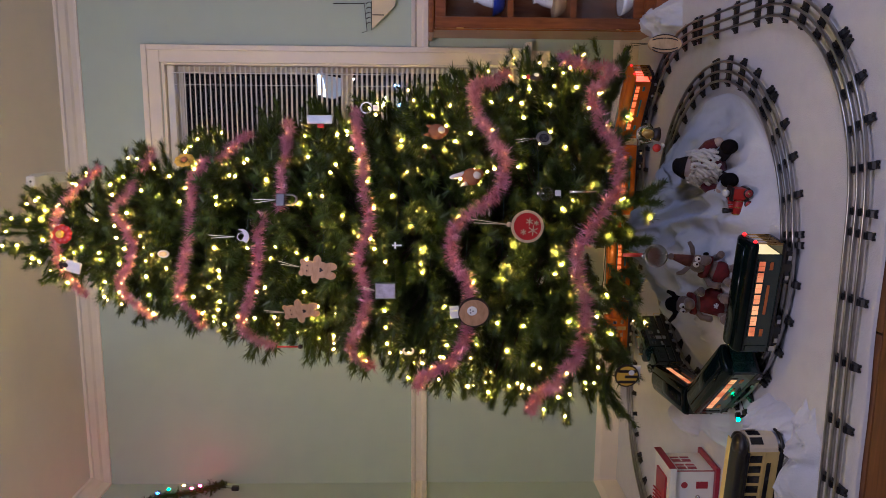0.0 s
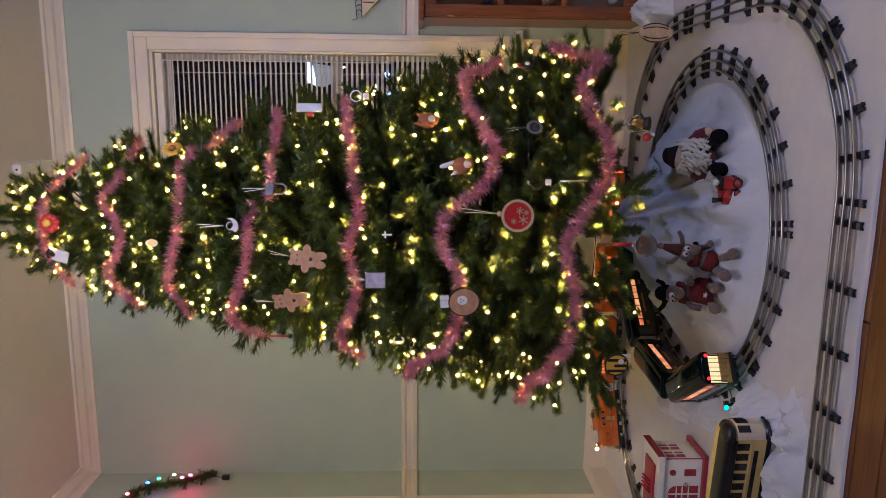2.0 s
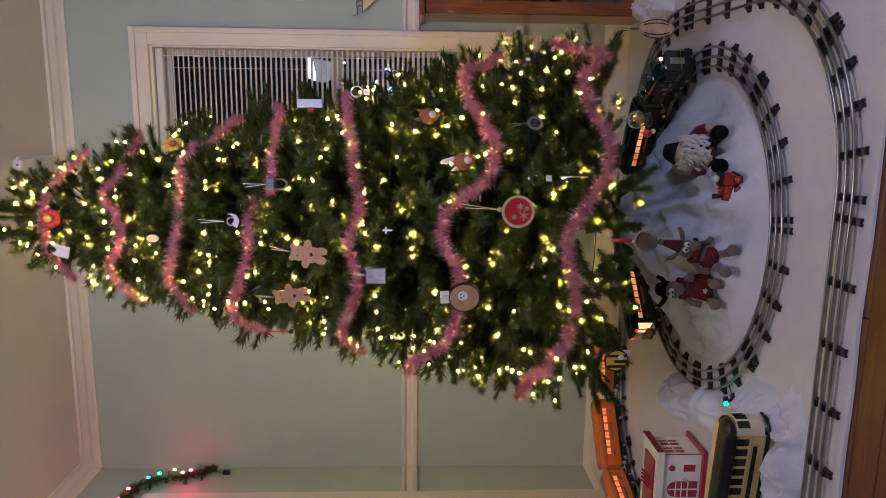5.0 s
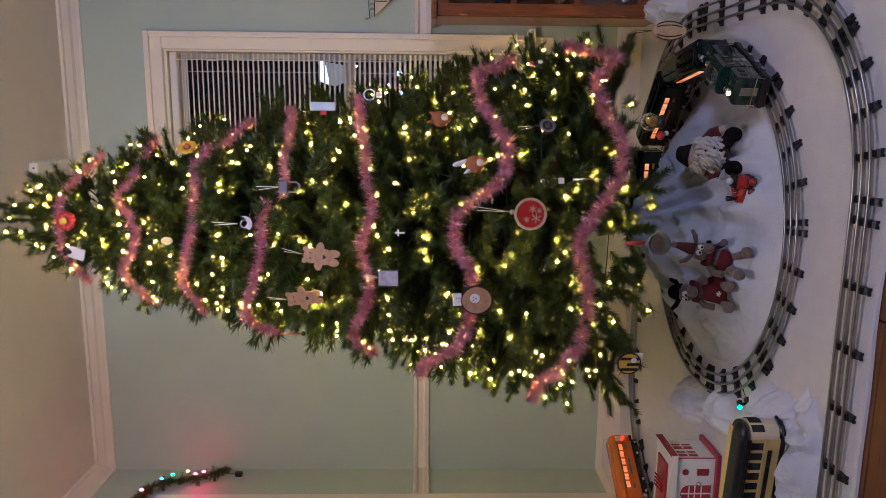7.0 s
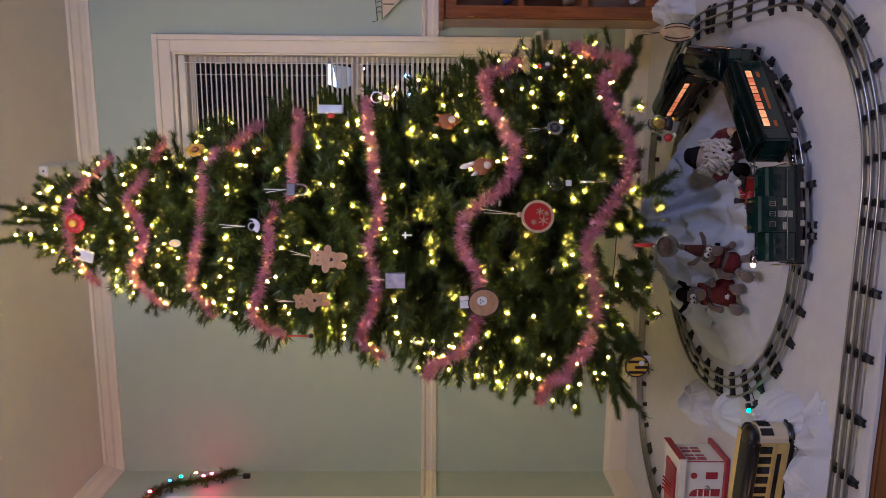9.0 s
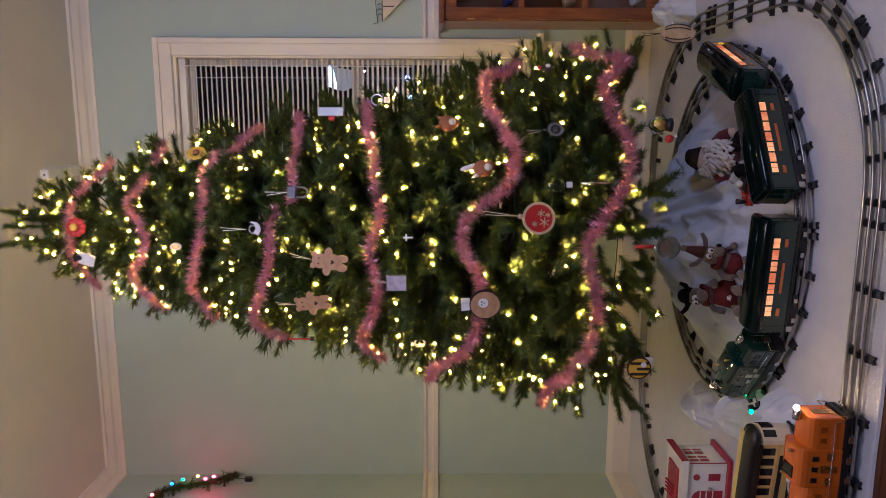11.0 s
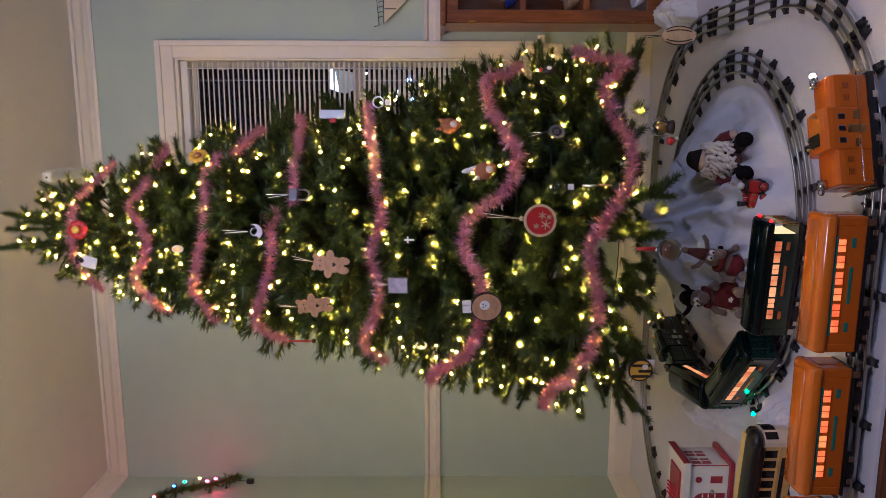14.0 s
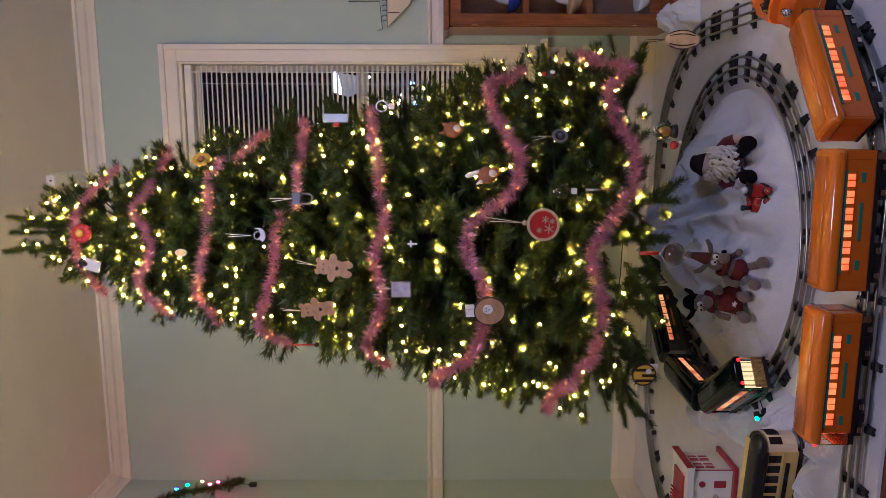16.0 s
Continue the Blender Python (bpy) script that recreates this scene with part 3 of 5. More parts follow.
def locomotive(name, body, trim, label, group, glow):
    """A tinplate box-cab electric with a tall middle cab and a lower hood at each end."""
    eng = empty(name, Matrix(), label, "toy locomotive", group)
    hl, hw = 0.112, 0.040

    def hood(x0, x1, top, half, nm):
        bm = prism(rounded_roof(half, top - 0.022, top, 8), "x", x0, x1)
        for v in list(bm.verts):
            if v.co.z < top - 0.0215:
                v.co.z = 0.024
        bmesh.ops.bevel(bm, geom=[e for e in bm.edges if abs(e.verts[0].co.x - e.verts[1].co.x) < 1e-5], offset=0.003, segments=2, profile=0.5, affect="EDGES")
        return part(nm, bm, body, eng)
    hood(-hl, -0.040, 0.096, hw - 0.002, "rear_hood")
    hood(0.042, hl, 0.096, hw - 0.002, "front_hood")
    cab = hood(-0.042, 0.044, 0.114, hw, "cab")
    part("frame", box(-hl - 0.004, -hw - 0.004, 0.010, hl + 0.004, hw + 0.004, 0.024, 0.002), BLACK, eng)
    for sy in (-1, 1):
        y0, y1 = sorted((sy * (hw - 0.0005), sy * (hw + 0.0012)))
        for x in (-0.024, 0.0, 0.024):
            w = part("cab_window", box(x - 0.006, y0, 0.072, x + 0.006, y1, 0.087, 0.001), NICKEL, cab)
            part("pane", box(x - 0.0045, y0 - 0.0004, 0.0738, x + 0.0045, y1 + 0.0004, 0.0852), BLACK, w)
            part("mullion", box(x - 0.0006, y0, 0.073, x + 0.0006, y1 + 0.0008, 0.086), NICKEL, w)
        part("cab_door", box(-0.008, y0, 0.032, 0.008, y1, 0.068, 0.001), trim, cab, "bright plated cab door")
        for x in (-0.028, 0.028):
            part("plate", box(x - 0.009, y0, 0.045, x + 0.009, y1 + 0.0004, 0.056, 0.001), trim, cab)
        for x in (-0.086, -0.062, 0.064, 0.088):
            yy = sorted((sy * (hw - 0.003), sy * (hw - 0.0012)))
            v = part("vent", box(x - 0.007, yy[0], 0.058, x + 0.007, yy[1] + 0.0004, 0.074, 0.001), body, eng)
            for q in range(4):
                part("louvre", box(x - 0.006, yy[0], 0.060 + q * 0.0035, x + 0.006, yy[1] + 0.001, 0.0615 + q * 0.0035), BLACK, v)
        for x in (-0.068, -0.022, 0.022, 0.068):
            wh = part("drive_wheel", cyl((x, sy * 0.027, 0.019), (x, sy * 0.034, 0.019), 0.019, seg=20), BLACK, eng)
            part("tyre", cyl((x, sy * 0.0335, 0.019), (x, sy * 0.0352, 0.019), 0.0165, seg=20), NICKEL, wh)
            part("hub", cyl((x, sy * 0.0350, 0.019), (x, sy * 0.0362, 0.019), 0.0125, seg=16), BLACK, wh)
            part("journal_box", box(x - 0.007, sy * 0.0445 - 0.003, 0.006, x + 0.007, sy * 0.0445 + 0.003, 0.018, 0.001), NICKEL, eng)
        part("handrail", tube([(-hl + 0.006, sy * (hw + 0.003), 0.028), (-hl + 0.006, sy * (hw + 0.003), 0.046), (hl - 0.006, sy * (hw + 0.003), 0.046), (hl - 0.006, sy * (hw + 0.003), 0.028)], 0.0009, 5), NICKEL, eng)
        part("whistle", cyl((-0.03 * sy, 0.012 * sy, 0.112), (-0.03 * sy, 0.012 * sy, 0.124), 0.003, seg=8), BRASS, cab)
    pan = part("pantograph", box(-0.030, -0.018, 0.113, -0.004, 0.018, 0.116), BLACK, cab)
    part("pantograph_arm", tube([(-0.028, -0.014, 0.116), (-0.016, 0, 0.128), (-0.006, 0.014, 0.116)], 0.001, 5), BLACK, pan)
    for d in (-1, 1):
        hd = part("headlight", cyl((d * (hl - 0.016), 0, 0.106), (d * (hl + 0.004), 0, 0.106), 0.0085, seg=14), NICKEL, eng)
        part("bracket", box(d * (hl - 0.010) - 0.005, -0.005, 0.093, d * (hl - 0.010) + 0.005, 0.005, 0.101), body, hd)
        part("lens", ball((d * (hl + 0.009), 0, 0.108), 0.0062, (1, 1, 1), 12, 8), glow if d > 0 else NICKEL, hd, "lit headlight lens" if d > 0 else "")
        part("end_rail", tube([(d * (hl + 0.006), -hw, 0.022), (d * (hl + 0.008), -hw, 0.044), (d * (hl + 0.008), hw, 0.044), (d * (hl + 0.006), hw, 0.022)], 0.0011, 5), BRASS, eng)
        part("cowcatcher", box(d * (hl + 0.003) - 0.003, -0.04, 0.004, d * (hl + 0.003) + 0.003, 0.04, 0.012, 0.001), BLACK, eng)
        part("end_door", box(d * hl - 0.001, -0.011, 0.03, d * hl + 0.0012, 0.011, 0.076, 0.001), trim, eng)
        hook(d * hl, d, eng)
    return eng


GREENS = [locomotive("green_locomotive", GREEN, NICKEL, "dark green tinplate box-cab locomotive with lit headlight", "green toy train", DIMHEADGLOW)]
ORANGES = [locomotive("orange_locomotive", ORANGE, BRASS, "orange tinplate box-cab locomotive with lit headlight", "orange toy train", HEADGLOW)]
for k in range(3):
    GREENS.append(passenger_car("green_observation_car" if k == 2 else "green_passenger_car", GREEN, ROOFGREEN, GREEN, PALEORANGE, "dark green tinplate observation car with lit rear platform" if k == 2 else "dark green tinplate passenger car with lit orange windows", "green toy train", 7, k == 2))
    ORANGES.append(passenger_car("orange_observation_car" if k == 2 else "orange_passenger_car", ORANGE, ROOFORANGE, ORANGE, PEACOCK, "orange tinplate observation car with red tail lights" if k == 2 else "orange tinplate passenger car with lit windows", "orange toy train", 12, k == 2, REDENDGLOW, True))

GREEN_S0, GREEN_V = 1.162, 0.2172      # the nose of each locomotive along its track, and its speed
ORANGE_S0, ORANGE_V = 0.782 - 12.5 * 0.2245, 0.2245
GREEN_CENTRES = (0.140, 0.430, 0.752, 1.075)   # how far behind the nose each vehicle's middle rides
ORANGE_CENTRES = (0.132, 0.432, 0.745, 1.068)


def on_track(way, s, half):
    ax, ay, _ = way(s + half)
    bx, by, _ = way(s - half)
    return pose((ax + bx) / 2, (ay + by) / 2, RAIL_Z, 0, 0, math.degrees(math.atan2(ay - by, ax - bx)))


def green_slack(t):
    """How far the green train runs behind its steady pace: it slows on the far side."""
    return float(np.interp(t, (0, 1, 2, 4, 6.5, 9, 13, 14.5, 16), (0.010, 0.022, 0.035, 0.035, 0.008, -0.005, 0.0, 0.003, 0.025)))


def orange_slack(t):
    return float(np.interp(t, (0, 2, 4, 6.5, 8.5, 10, 11, 11.5, 12, 12.5, 13, 13.6, 16), (0.072, 0.070, 0.060, 0.035, 0.018, 0.020, 0.026, 0.028, 0.022, 0.014, 0.006, 0, 0)))


def motions():
    for train, way, s0, v, centres, slack in ((GREENS, inner, GREEN_S0, GREEN_V, GREEN_CENTRES, green_slack), (ORANGES, outer, ORANGE_S0, ORANGE_V, ORANGE_CENTRES, orange_slack)):
        for k, (thing, back) in enumerate(zip(train, centres)):
            walk(thing, [(t / 4, on_track(way, s0 + v * t / 4 - back - slack(t / 4), 0.06 if k == 0 else 0.082)) for t in range(65)])

# ---- the tree ----
TREE = (-0.331, 2.206)
R_AT = ((0.096, 0.506), (0.32, 0.572), (0.533, 0.552), (0.757, 0.496), (1.093, 0.39), (1.439, 0.319), (1.785, 0.228), (2.009, 0.142), (2.131, 0.071), (2.233, 0.01))


def tree_r(z):
    return float(np.interp(z, [a for a, _ in R_AT], [b for _, b in R_AT]))


def on_tree(deg, z, k=1.0):
    a, r = radians(deg), tree_r(z) * k
    return Vector((TREE[0] + r * math.cos(a), TREE[1] + r * math.sin(a), z))


NEEDLE = material("green_pvc_needles", (0.002, 0.008, 0.003), 0.5, vary=0.4, scale=28, colour2=(0.088, 0.134, 0.020), island=0.6, spec=0.3)
BARK = material("brown_branch_wire", (0.05, 0.035, 0.02), 0.7, vary=0.3)
TINSEL = material("pink_metallic_tinsel", (0.34, 0.09, 0.15), 0.3, 0.5, vary=0.3, scale=30, colour2=(0.78, 0.38, 0.50), island=0.9)
WIRE = material("dark_green_wire", (0.01, 0.03, 0.012), 0.5)


def triangles(name, tris, mat, parent=None):
    v = np.concatenate(tris).reshape(-1, 3)
    me = bpy.data.meshes.new(name)
    me.from_pydata(v.tolist(), [], np.arange(len(v)).reshape(-1, 3).tolist())
    me.materials.append(mat)
    ob = new(name, me)
    if parent:
        ob.parent = parent
    return ob


def sprig(n, length, needle, rng, half=0.0011):
    """Needle triangles of one bottle-brush sprig along +x: an array of n x 3 x 3."""
    t = rng.random(n)
    a = rng.random(n) * math.tau
    base = np.stack([t * length, np.zeros(n), np.zeros(n)], 1)
    lean = 0.6 + 0.5 * rng.random(n)
    ln = needle * (0.75 + 0.4 * rng.random(n)) * (1 - 0.2 * t)
    d = np.stack([np.cos(lean), np.sin(lean) * np.cos(a), np.sin(lean) * np.sin(a)], 1) * ln[:, None]
    side = np.stack([np.zeros(n), -np.sin(a), np.cos(a)], 1) * half
    return np.stack([base - side, base + side, base + d], 1)


def turn_to(d):
    return np.array(Vector(d).to_track_quat("X", "Z").to_matrix())


def bulb_spots():
    """Where the bulbs sit: degrees round the tree, and the place."""
    rng = np.random.default_rng(3)
    spots, n = [], 720
    for i in range(n):
        z = 2.151 - 1.79 * (((i + 0.5) / n) ** 0.74)
        z = min(2.151, max(0.36, z + rng.normal() * 0.035))
        deg = (i * 137.508 + rng.normal() * 7) % 360 - 180
        spots.append((deg, on_tree(deg, z, 0.82 + 0.19 * rng.random())))
    return spots


def build_tree():
    rng = np.random.default_rng(7)
    tree = empty("christmas_tree", pose(TREE[0], TREE[1], 0), "tall artificial green christmas tree on a draped stand", "christmas tree")
    part("trunk", tube([(0, 0, 0.05), (0, 0, 1.0), (0, 0, 2.08)], [0.022, 0.018, 0.006], 10), BARK, tree)
    kinds = [sprig(300, 0.088, 0.026, rng, 0.00095) for _ in range(6)] + [sprig(110, 0.14, 0.046, rng, 0.0027) for _ in range(3)]
    tris, limbs = [], []
    n = 860
    for i in range(n):
        q = (i + 0.5) / n
        z = 2.11 - 1.73 * (q ** 0.66)
        a = i * 2.399963 + rng.random() * 0.5
        r = tree_r(z) * (0.78 + 0.30 * rng.random() ** 1.3)
        out = Vector((math.cos(a), math.sin(a), 0))
        rise = 0.05 + 0.5 * rng.random() + (0.35 if z > 1.85 else 0) - (0.35 if z < 0.55 else 0)
        tip = out * r + Vector((0, 0, z))
        for k in range(4):
            yaw = a + (rng.random() - 0.5) * 1.7 * (k > 0)
            d = Vector((math.cos(yaw), math.sin(yaw), rise + (rng.random() - 0.5) * 0.9 * (k > 0))).normalized()
            size = 0.72 if z > 1.8 else 1.0
            start = tip - d * 0.10 * size - out * (0.045 * k * rng.random() * size)
            tris.append(size * kinds[rng.integers(6)] @ turn_to(d).T + np.array(start))
        limbs.append((Vector((0, 0, z - 0.10 * (1 + r))), tip - out * 0.05))
    for i in range(1500):
        z = 2.05 - 1.63 * ((i + 0.5) / 1500) ** 0.66
        a, f = i * 2.399963 * 1.3, 0.2 + 0.55 * rng.random()
        d = Vector((math.cos(a + rng.random() - 0.5), math.sin(a + rng.random() - 0.5), 0.5 * rng.random())).normalized()
        tris.append(min(1.0, tree_r(z) / 0.34) * kinds[6 + rng.integers(3)] @ turn_to(d).T + np.array(Vector((math.cos(a), math.sin(a), 0)) * tree_r(z) * f + Vector((0, 0, z))))
    # the leader shoots at the top, and low boughs that reach out over the snow
    for dx, dy, z, up in ((0.0, -0.01, 2.11, 0.9), (0.03, -0.01, 2.08, 0.75), (-0.035, -0.02, 2.05, 0.6), (0.02, -0.04, 2.03, 0.5), (-0.05, 0.0, 2.01, 0.7), (0.06, -0.03, 2.0, 0.45), (-0.045, -0.02, 2.13, 0.9), (0.04, -0.03, 2.10, 0.8), (0.10, -0.03, 1.99, 0.5), (-0.10, -0.03, 1.97, 0.45)):
        d = Vector((dx * 3, dy * 3, up)).normalized()
        tris.append(kinds[1] @ turn_to(d).T + np.array((dx, dy, z)))
        tris.append(0.8 * kinds[4] @ turn_to(d).T + np.array((dx, dy, z + 0.02)))
        tris.append(kinds[2] @ turn_to(d).T + np.array((dx, dy, z - 0.08)))
    for deg, z, reach, drop in ((-72, 0.34, 0.60, -0.55), (-57, 0.41, 0.60, -0.35), (-83, 0.37, 0.57, -0.45), (-103, 0.37, 0.56, -0.45), (-118, 0.36, 0.60, -0.3), (-141, 0.34, 0.63, -0.40), (-25, 0.35, 0.60, -0.2), (-12, 0.31, 0.58, -0.3), (-155, 0.34, 0.6, -0.4)):
        o = Vector((math.cos(radians(deg)), math.sin(radians(deg)), 0))
        for k in range(12):
            d = (o + Vector((rng.normal() * 0.25, rng.normal() * 0.25, drop + rng.normal() * 0.12))).normalized()
            p = o * (reach - 0.10 - 0.022 * k) + Vector((0, 0, z + 0.03 - drop * 0.022 * k))
            tris.append(kinds[k % 6] @ turn_to(d).T + np.array(p))
        limbs.append((Vector((0, 0, z + 0.25)), o * (reach - 0.05) + Vector((0, 0, z))))
    # a short tuft holds each bulb
    tufts = [sprig(150, 0.050, 0.034, rng, 0.0008) for _ in range(4)]
    for k, (deg, p) in enumerate(bulb_spots()):
        d = Vector((math.cos(radians(deg)) + rng.normal() * 0.3, math.sin(radians(deg)) + rng.normal() * 0.3, 0.25 + rng.normal() * 0.3)).normalized()
        tris.append(tufts[k % 4] @ turn_to(d).T + np.array(p - Vector((TREE[0], TREE[1], 0)) - d * 0.030))
    tagged(triangles("crown", tris, NEEDLE, tree), kind="stuff")
    bm = bmesh.new()
    for p, q in [l for l in limbs[::2] if l[1].z > 0.62]:
        add_cyl(bm, p, q, 0.004, 0.0015, 5, False)
    tagged(part("branchwork", bm, BARK, tree), kind="stuff")


def build_tree_lights():
    """A string wound round the tree: green wire, sockets and clear warm bulbs."""
    rng = np.random.default_rng(3)
    st = empty("string_lights", pose(0, 0, 0), "lit string of small warm white bulbs wound round the tree", "string lights")
    part("wire", tube([on_tree(i * 17.0, 2.08 - 1.71 * (i / 330) ** 0.75, 0.76) for i in range(331)], 0.0014, 5), WIRE, st)
    bulb = None
    rest = bmesh.new()
    made = 0
    for i, (deg, p) in enumerate(bulb_spots()):
        if -165 < deg < -15 and made < 300:
            m = Matrix.Translation(p) @ Euler((rng.normal() * 0.7, rng.normal() * 0.7, 0)).to_matrix().to_4x4()
            if bulb is None:
                bulb = part("bulb", ball((0, 0, 0), 0.0023, (1, 1, 1.4), 8, 6), TREEGLOW, st)
                bulb.matrix_basis = m
            else:
                same("bulb", bulb, m, st)
            made += 1
        elif i % 2:
            add_ball(rest, p, 0.0023, (1, 1, 1.3), 6, 4)
    tagged(part("far_side_glow", smooth(rest), TREEGLOW, st), kind="stuff")


def fringe(n, length, reach, rng):
    """Tinsel strips that stand out all round a cord along +x."""
    a, t = rng.random(n) * math.tau, rng.random(n) * length
    lean = math.pi / 2 + rng.normal(size=n) * 0.35
    ln = reach * (0.45 + 0.45 * rng.random(n))
    base = np.stack([t, np.zeros(n), np.zeros(n)], 1)
    d = np.stack([np.cos(lean), np.sin(lean) * np.cos(a), np.sin(lean) * np.sin(a)], 1) * ln[:, None]
    w = rng.random(n) * math.tau
    side = np.stack([np.cos(w), -np.sin(a) * np.sin(w), np.cos(a) * np.sin(w)], 1) * 0.0009
    return np.stack([base - side, base + side, base + d], 1)


def garland(stops, thick=0.026, seed=1):
    """Tinsel draped over the boughs: stops are degrees round the tree and heights."""
    rng = np.random.default_rng(seed)
    pts = []
    n = len(stops)
    for i in range(n - 1):
        a, b, c, d = (stops[max(0, min(n - 1, i + k))] for k in (-1, 0, 1, 2))
        for u in np.linspace(0, 1, 9)[: 9 if i == n - 2 else 8]:
            w = [0.5 * (2 * b[j] + (c[j] - a[j]) * u + (2 * a[j] - 5 * b[j] + 4 * c[j] - d[j]) * u * u + (3 * b[j] - a[j] - 3 * c[j] + d[j]) * u ** 3) for j in (0, 1)]
            nn = len(pts)
            pts.append(on_tree(w[0] + 1.2 * noise.noise((nn * 0.5, seed, 0.0)), w[1] + 0.014 * noise.noise((nn * 0.45, seed, 7.0)), 1.03 + 0.05 * noise.noise((nn * 0.4, seed, 3.0))))
    g = empty("tinsel_garland", Matrix(), "pink metallic tinsel garland draped across the tree", "garland", "tinsel garlands")
    part("cord", tube(pts, 0.002, 5), TINSEL, g)
    tris = []
    for p, q in zip(pts, pts[1:]):
        d = (q - p)
        ln = d.length
        cnt = int(ln * 5200)
        if cnt:
            tris.append(fringe(cnt, ln, thick * 1.08, rng) @ turn_to(d).T + np.array(p))
    tagged(triangles("tinsel_fringe", tris, TINSEL, g), kind="stuff")


build_tree()
build_tree_lights()
garland([(-20, 1.836), (-35, 1.856), (-58, 1.917), (-97, 1.927), (-117, 1.917), (-150, 1.887)], 0.026, 11)
garland([(-15, 1.683), (-34, 1.673), (-52, 1.693), (-67, 1.734), (-81, 1.693), (-95, 1.683), (-113, 1.734), (-122, 1.734), (-150, 1.683)], 0.027, 12)
garland([(-24, 1.378), (-39, 1.429), (-49, 1.51), (-76, 1.51), (-96, 1.53), (-114, 1.561), (-125, 1.541), (-140, 1.52)], 0.029, 13)
garland([(-20, 1.286), (-31, 1.266), (-57, 1.266), (-72, 1.266)], 0.028, 14)
garland([(-75, 1.307), (-77, 1.317), (-102, 1.337), (-129, 1.398), (-140, 1.378), (-150, 1.327)], 0.029, 15)
garland([(-24, 1.083), (-38, 1.073), (-61, 1.052), (-77, 1.032), (-90, 1.062), (-105, 1.042), (-130, 1.093), (-140, 1.073), (-146, 1.032)], 0.031, 16)
garland([(-28, 0.666), (-31, 0.727), (-32, 0.767), (-46, 0.757), (-61, 0.706), (-71, 0.727), (-79, 0.818), (-88, 0.828), (-96, 0.788), (-111, 0.788), (-125, 0.828), (-136, 0.889), (-150, 0.91)], 0.032, 17)
garland([(-27, 0.533), (-30, 0.503), (-35, 0.421), (-44, 0.482), (-54, 0.472), (-62, 0.442), (-71, 0.452), (-82, 0.523), (-88, 0.543), (-100, 0.513), (-116, 0.533), (-131, 0.594), (-142, 0.605)], 0.033, 18)

# ---- ornaments ----
WOODTAN = wood("tan_laser_cut_wood", (0.36, 0.20, 0.10), (0.52, 0.31, 0.17), 0.6, (4, 4, 14), 8, 0)
PALEWOOD = wood("pale_birch_wood", (0.46, 0.32, 0.18), (0.60, 0.44, 0.27), 0.55, (4, 4, 12), 8, 0)
RED = material("red_paint", (0.45, 0.025, 0.02), 0.4, vary=0.12)
WHITE = material("white_paint", (0.78, 0.78, 0.76), 0.45, vary=0.05)
CREAM = material("cream_paint", (0.72, 0.62, 0.44), 0.45, vary=0.06)
PEWTER = material("dull_pewter", (0.20, 0.195, 0.215), 0.45, 0.6, vary=0.2)
SILVER = material("silver_metal", (0.66, 0.66, 0.66), 0.25, 1.0, vary=0.1)
DARK = material("dark_brown_paint", (0.02, 0.014, 0.012), 0.5, vary=0.2)
YELLOW = material("yellow_paint", (0.72, 0.45, 0.05), 0.4, vary=0.08)
FOXBROWN = material("russet_felt", (0.34, 0.13, 0.05), 0.9, vary=0.2, bump=0.4)
STRING = material("cream_twine", (0.62, 0.55, 0.40), 0.9)
ORNGLASS = clear_glass("clear_ornament_glass", (0.95, 0.95, 0.95), 0.05)


def ornament(name, p, label, faces=None, tilt=0.0):
    """An empty at p whose local -y looks at the viewer's side of the tree."""
    a = math.degrees(math.atan2(p[1] - TREE[1], p[0] - TREE[0])) + 90 if faces is None else faces
    return empty(name, pose(*p, 0, tilt, a), label, "tree ornament", "tree ornaments")


def hang(o, top, length, mat=None):
    part("hanging_string", tube([(0, 0, top), (0.004, 0.012, top + length)], 0.0009, 5), mat or STRING, o)
    part("hanging_string", tube([(0, 0, top), (-0.004, 0.014, top + length * 0.9)], 0.0009, 5), mat or STRING, o)


def disc(bm, r, y0, y1, cx=0.0, cz=0.0, seg=28, sx=1.0, sz=1.0):
    return add_prism(bm, [(cx + sx * r * math.cos(k * math.tau / seg), cz + sz * r * math.sin(k * math.tau / seg)) for k in range(seg)], "y", y0, y1)


def ring_bm(r0, r1, y0, y1, seg=30):
    bm = bmesh.new()
    vs = [[bm.verts.new((r * math.cos(k * math.tau / seg), y, r * math.sin(k * math.tau / seg))) for k in range(seg)] for r, y in ((r0, y0), (r1, y0), (r1, y1), (r0, y1))]
    for j in range(4):
        for k in range(seg):
            bm.faces.new((vs[j][k], vs[j][(k + 1) % seg], vs[(j + 1) % 4][(k + 1) % seg], vs[(j + 1) % 4][k]))
    bmesh.ops.recalc_face_normals(bm, faces=bm.faces)
    return bm


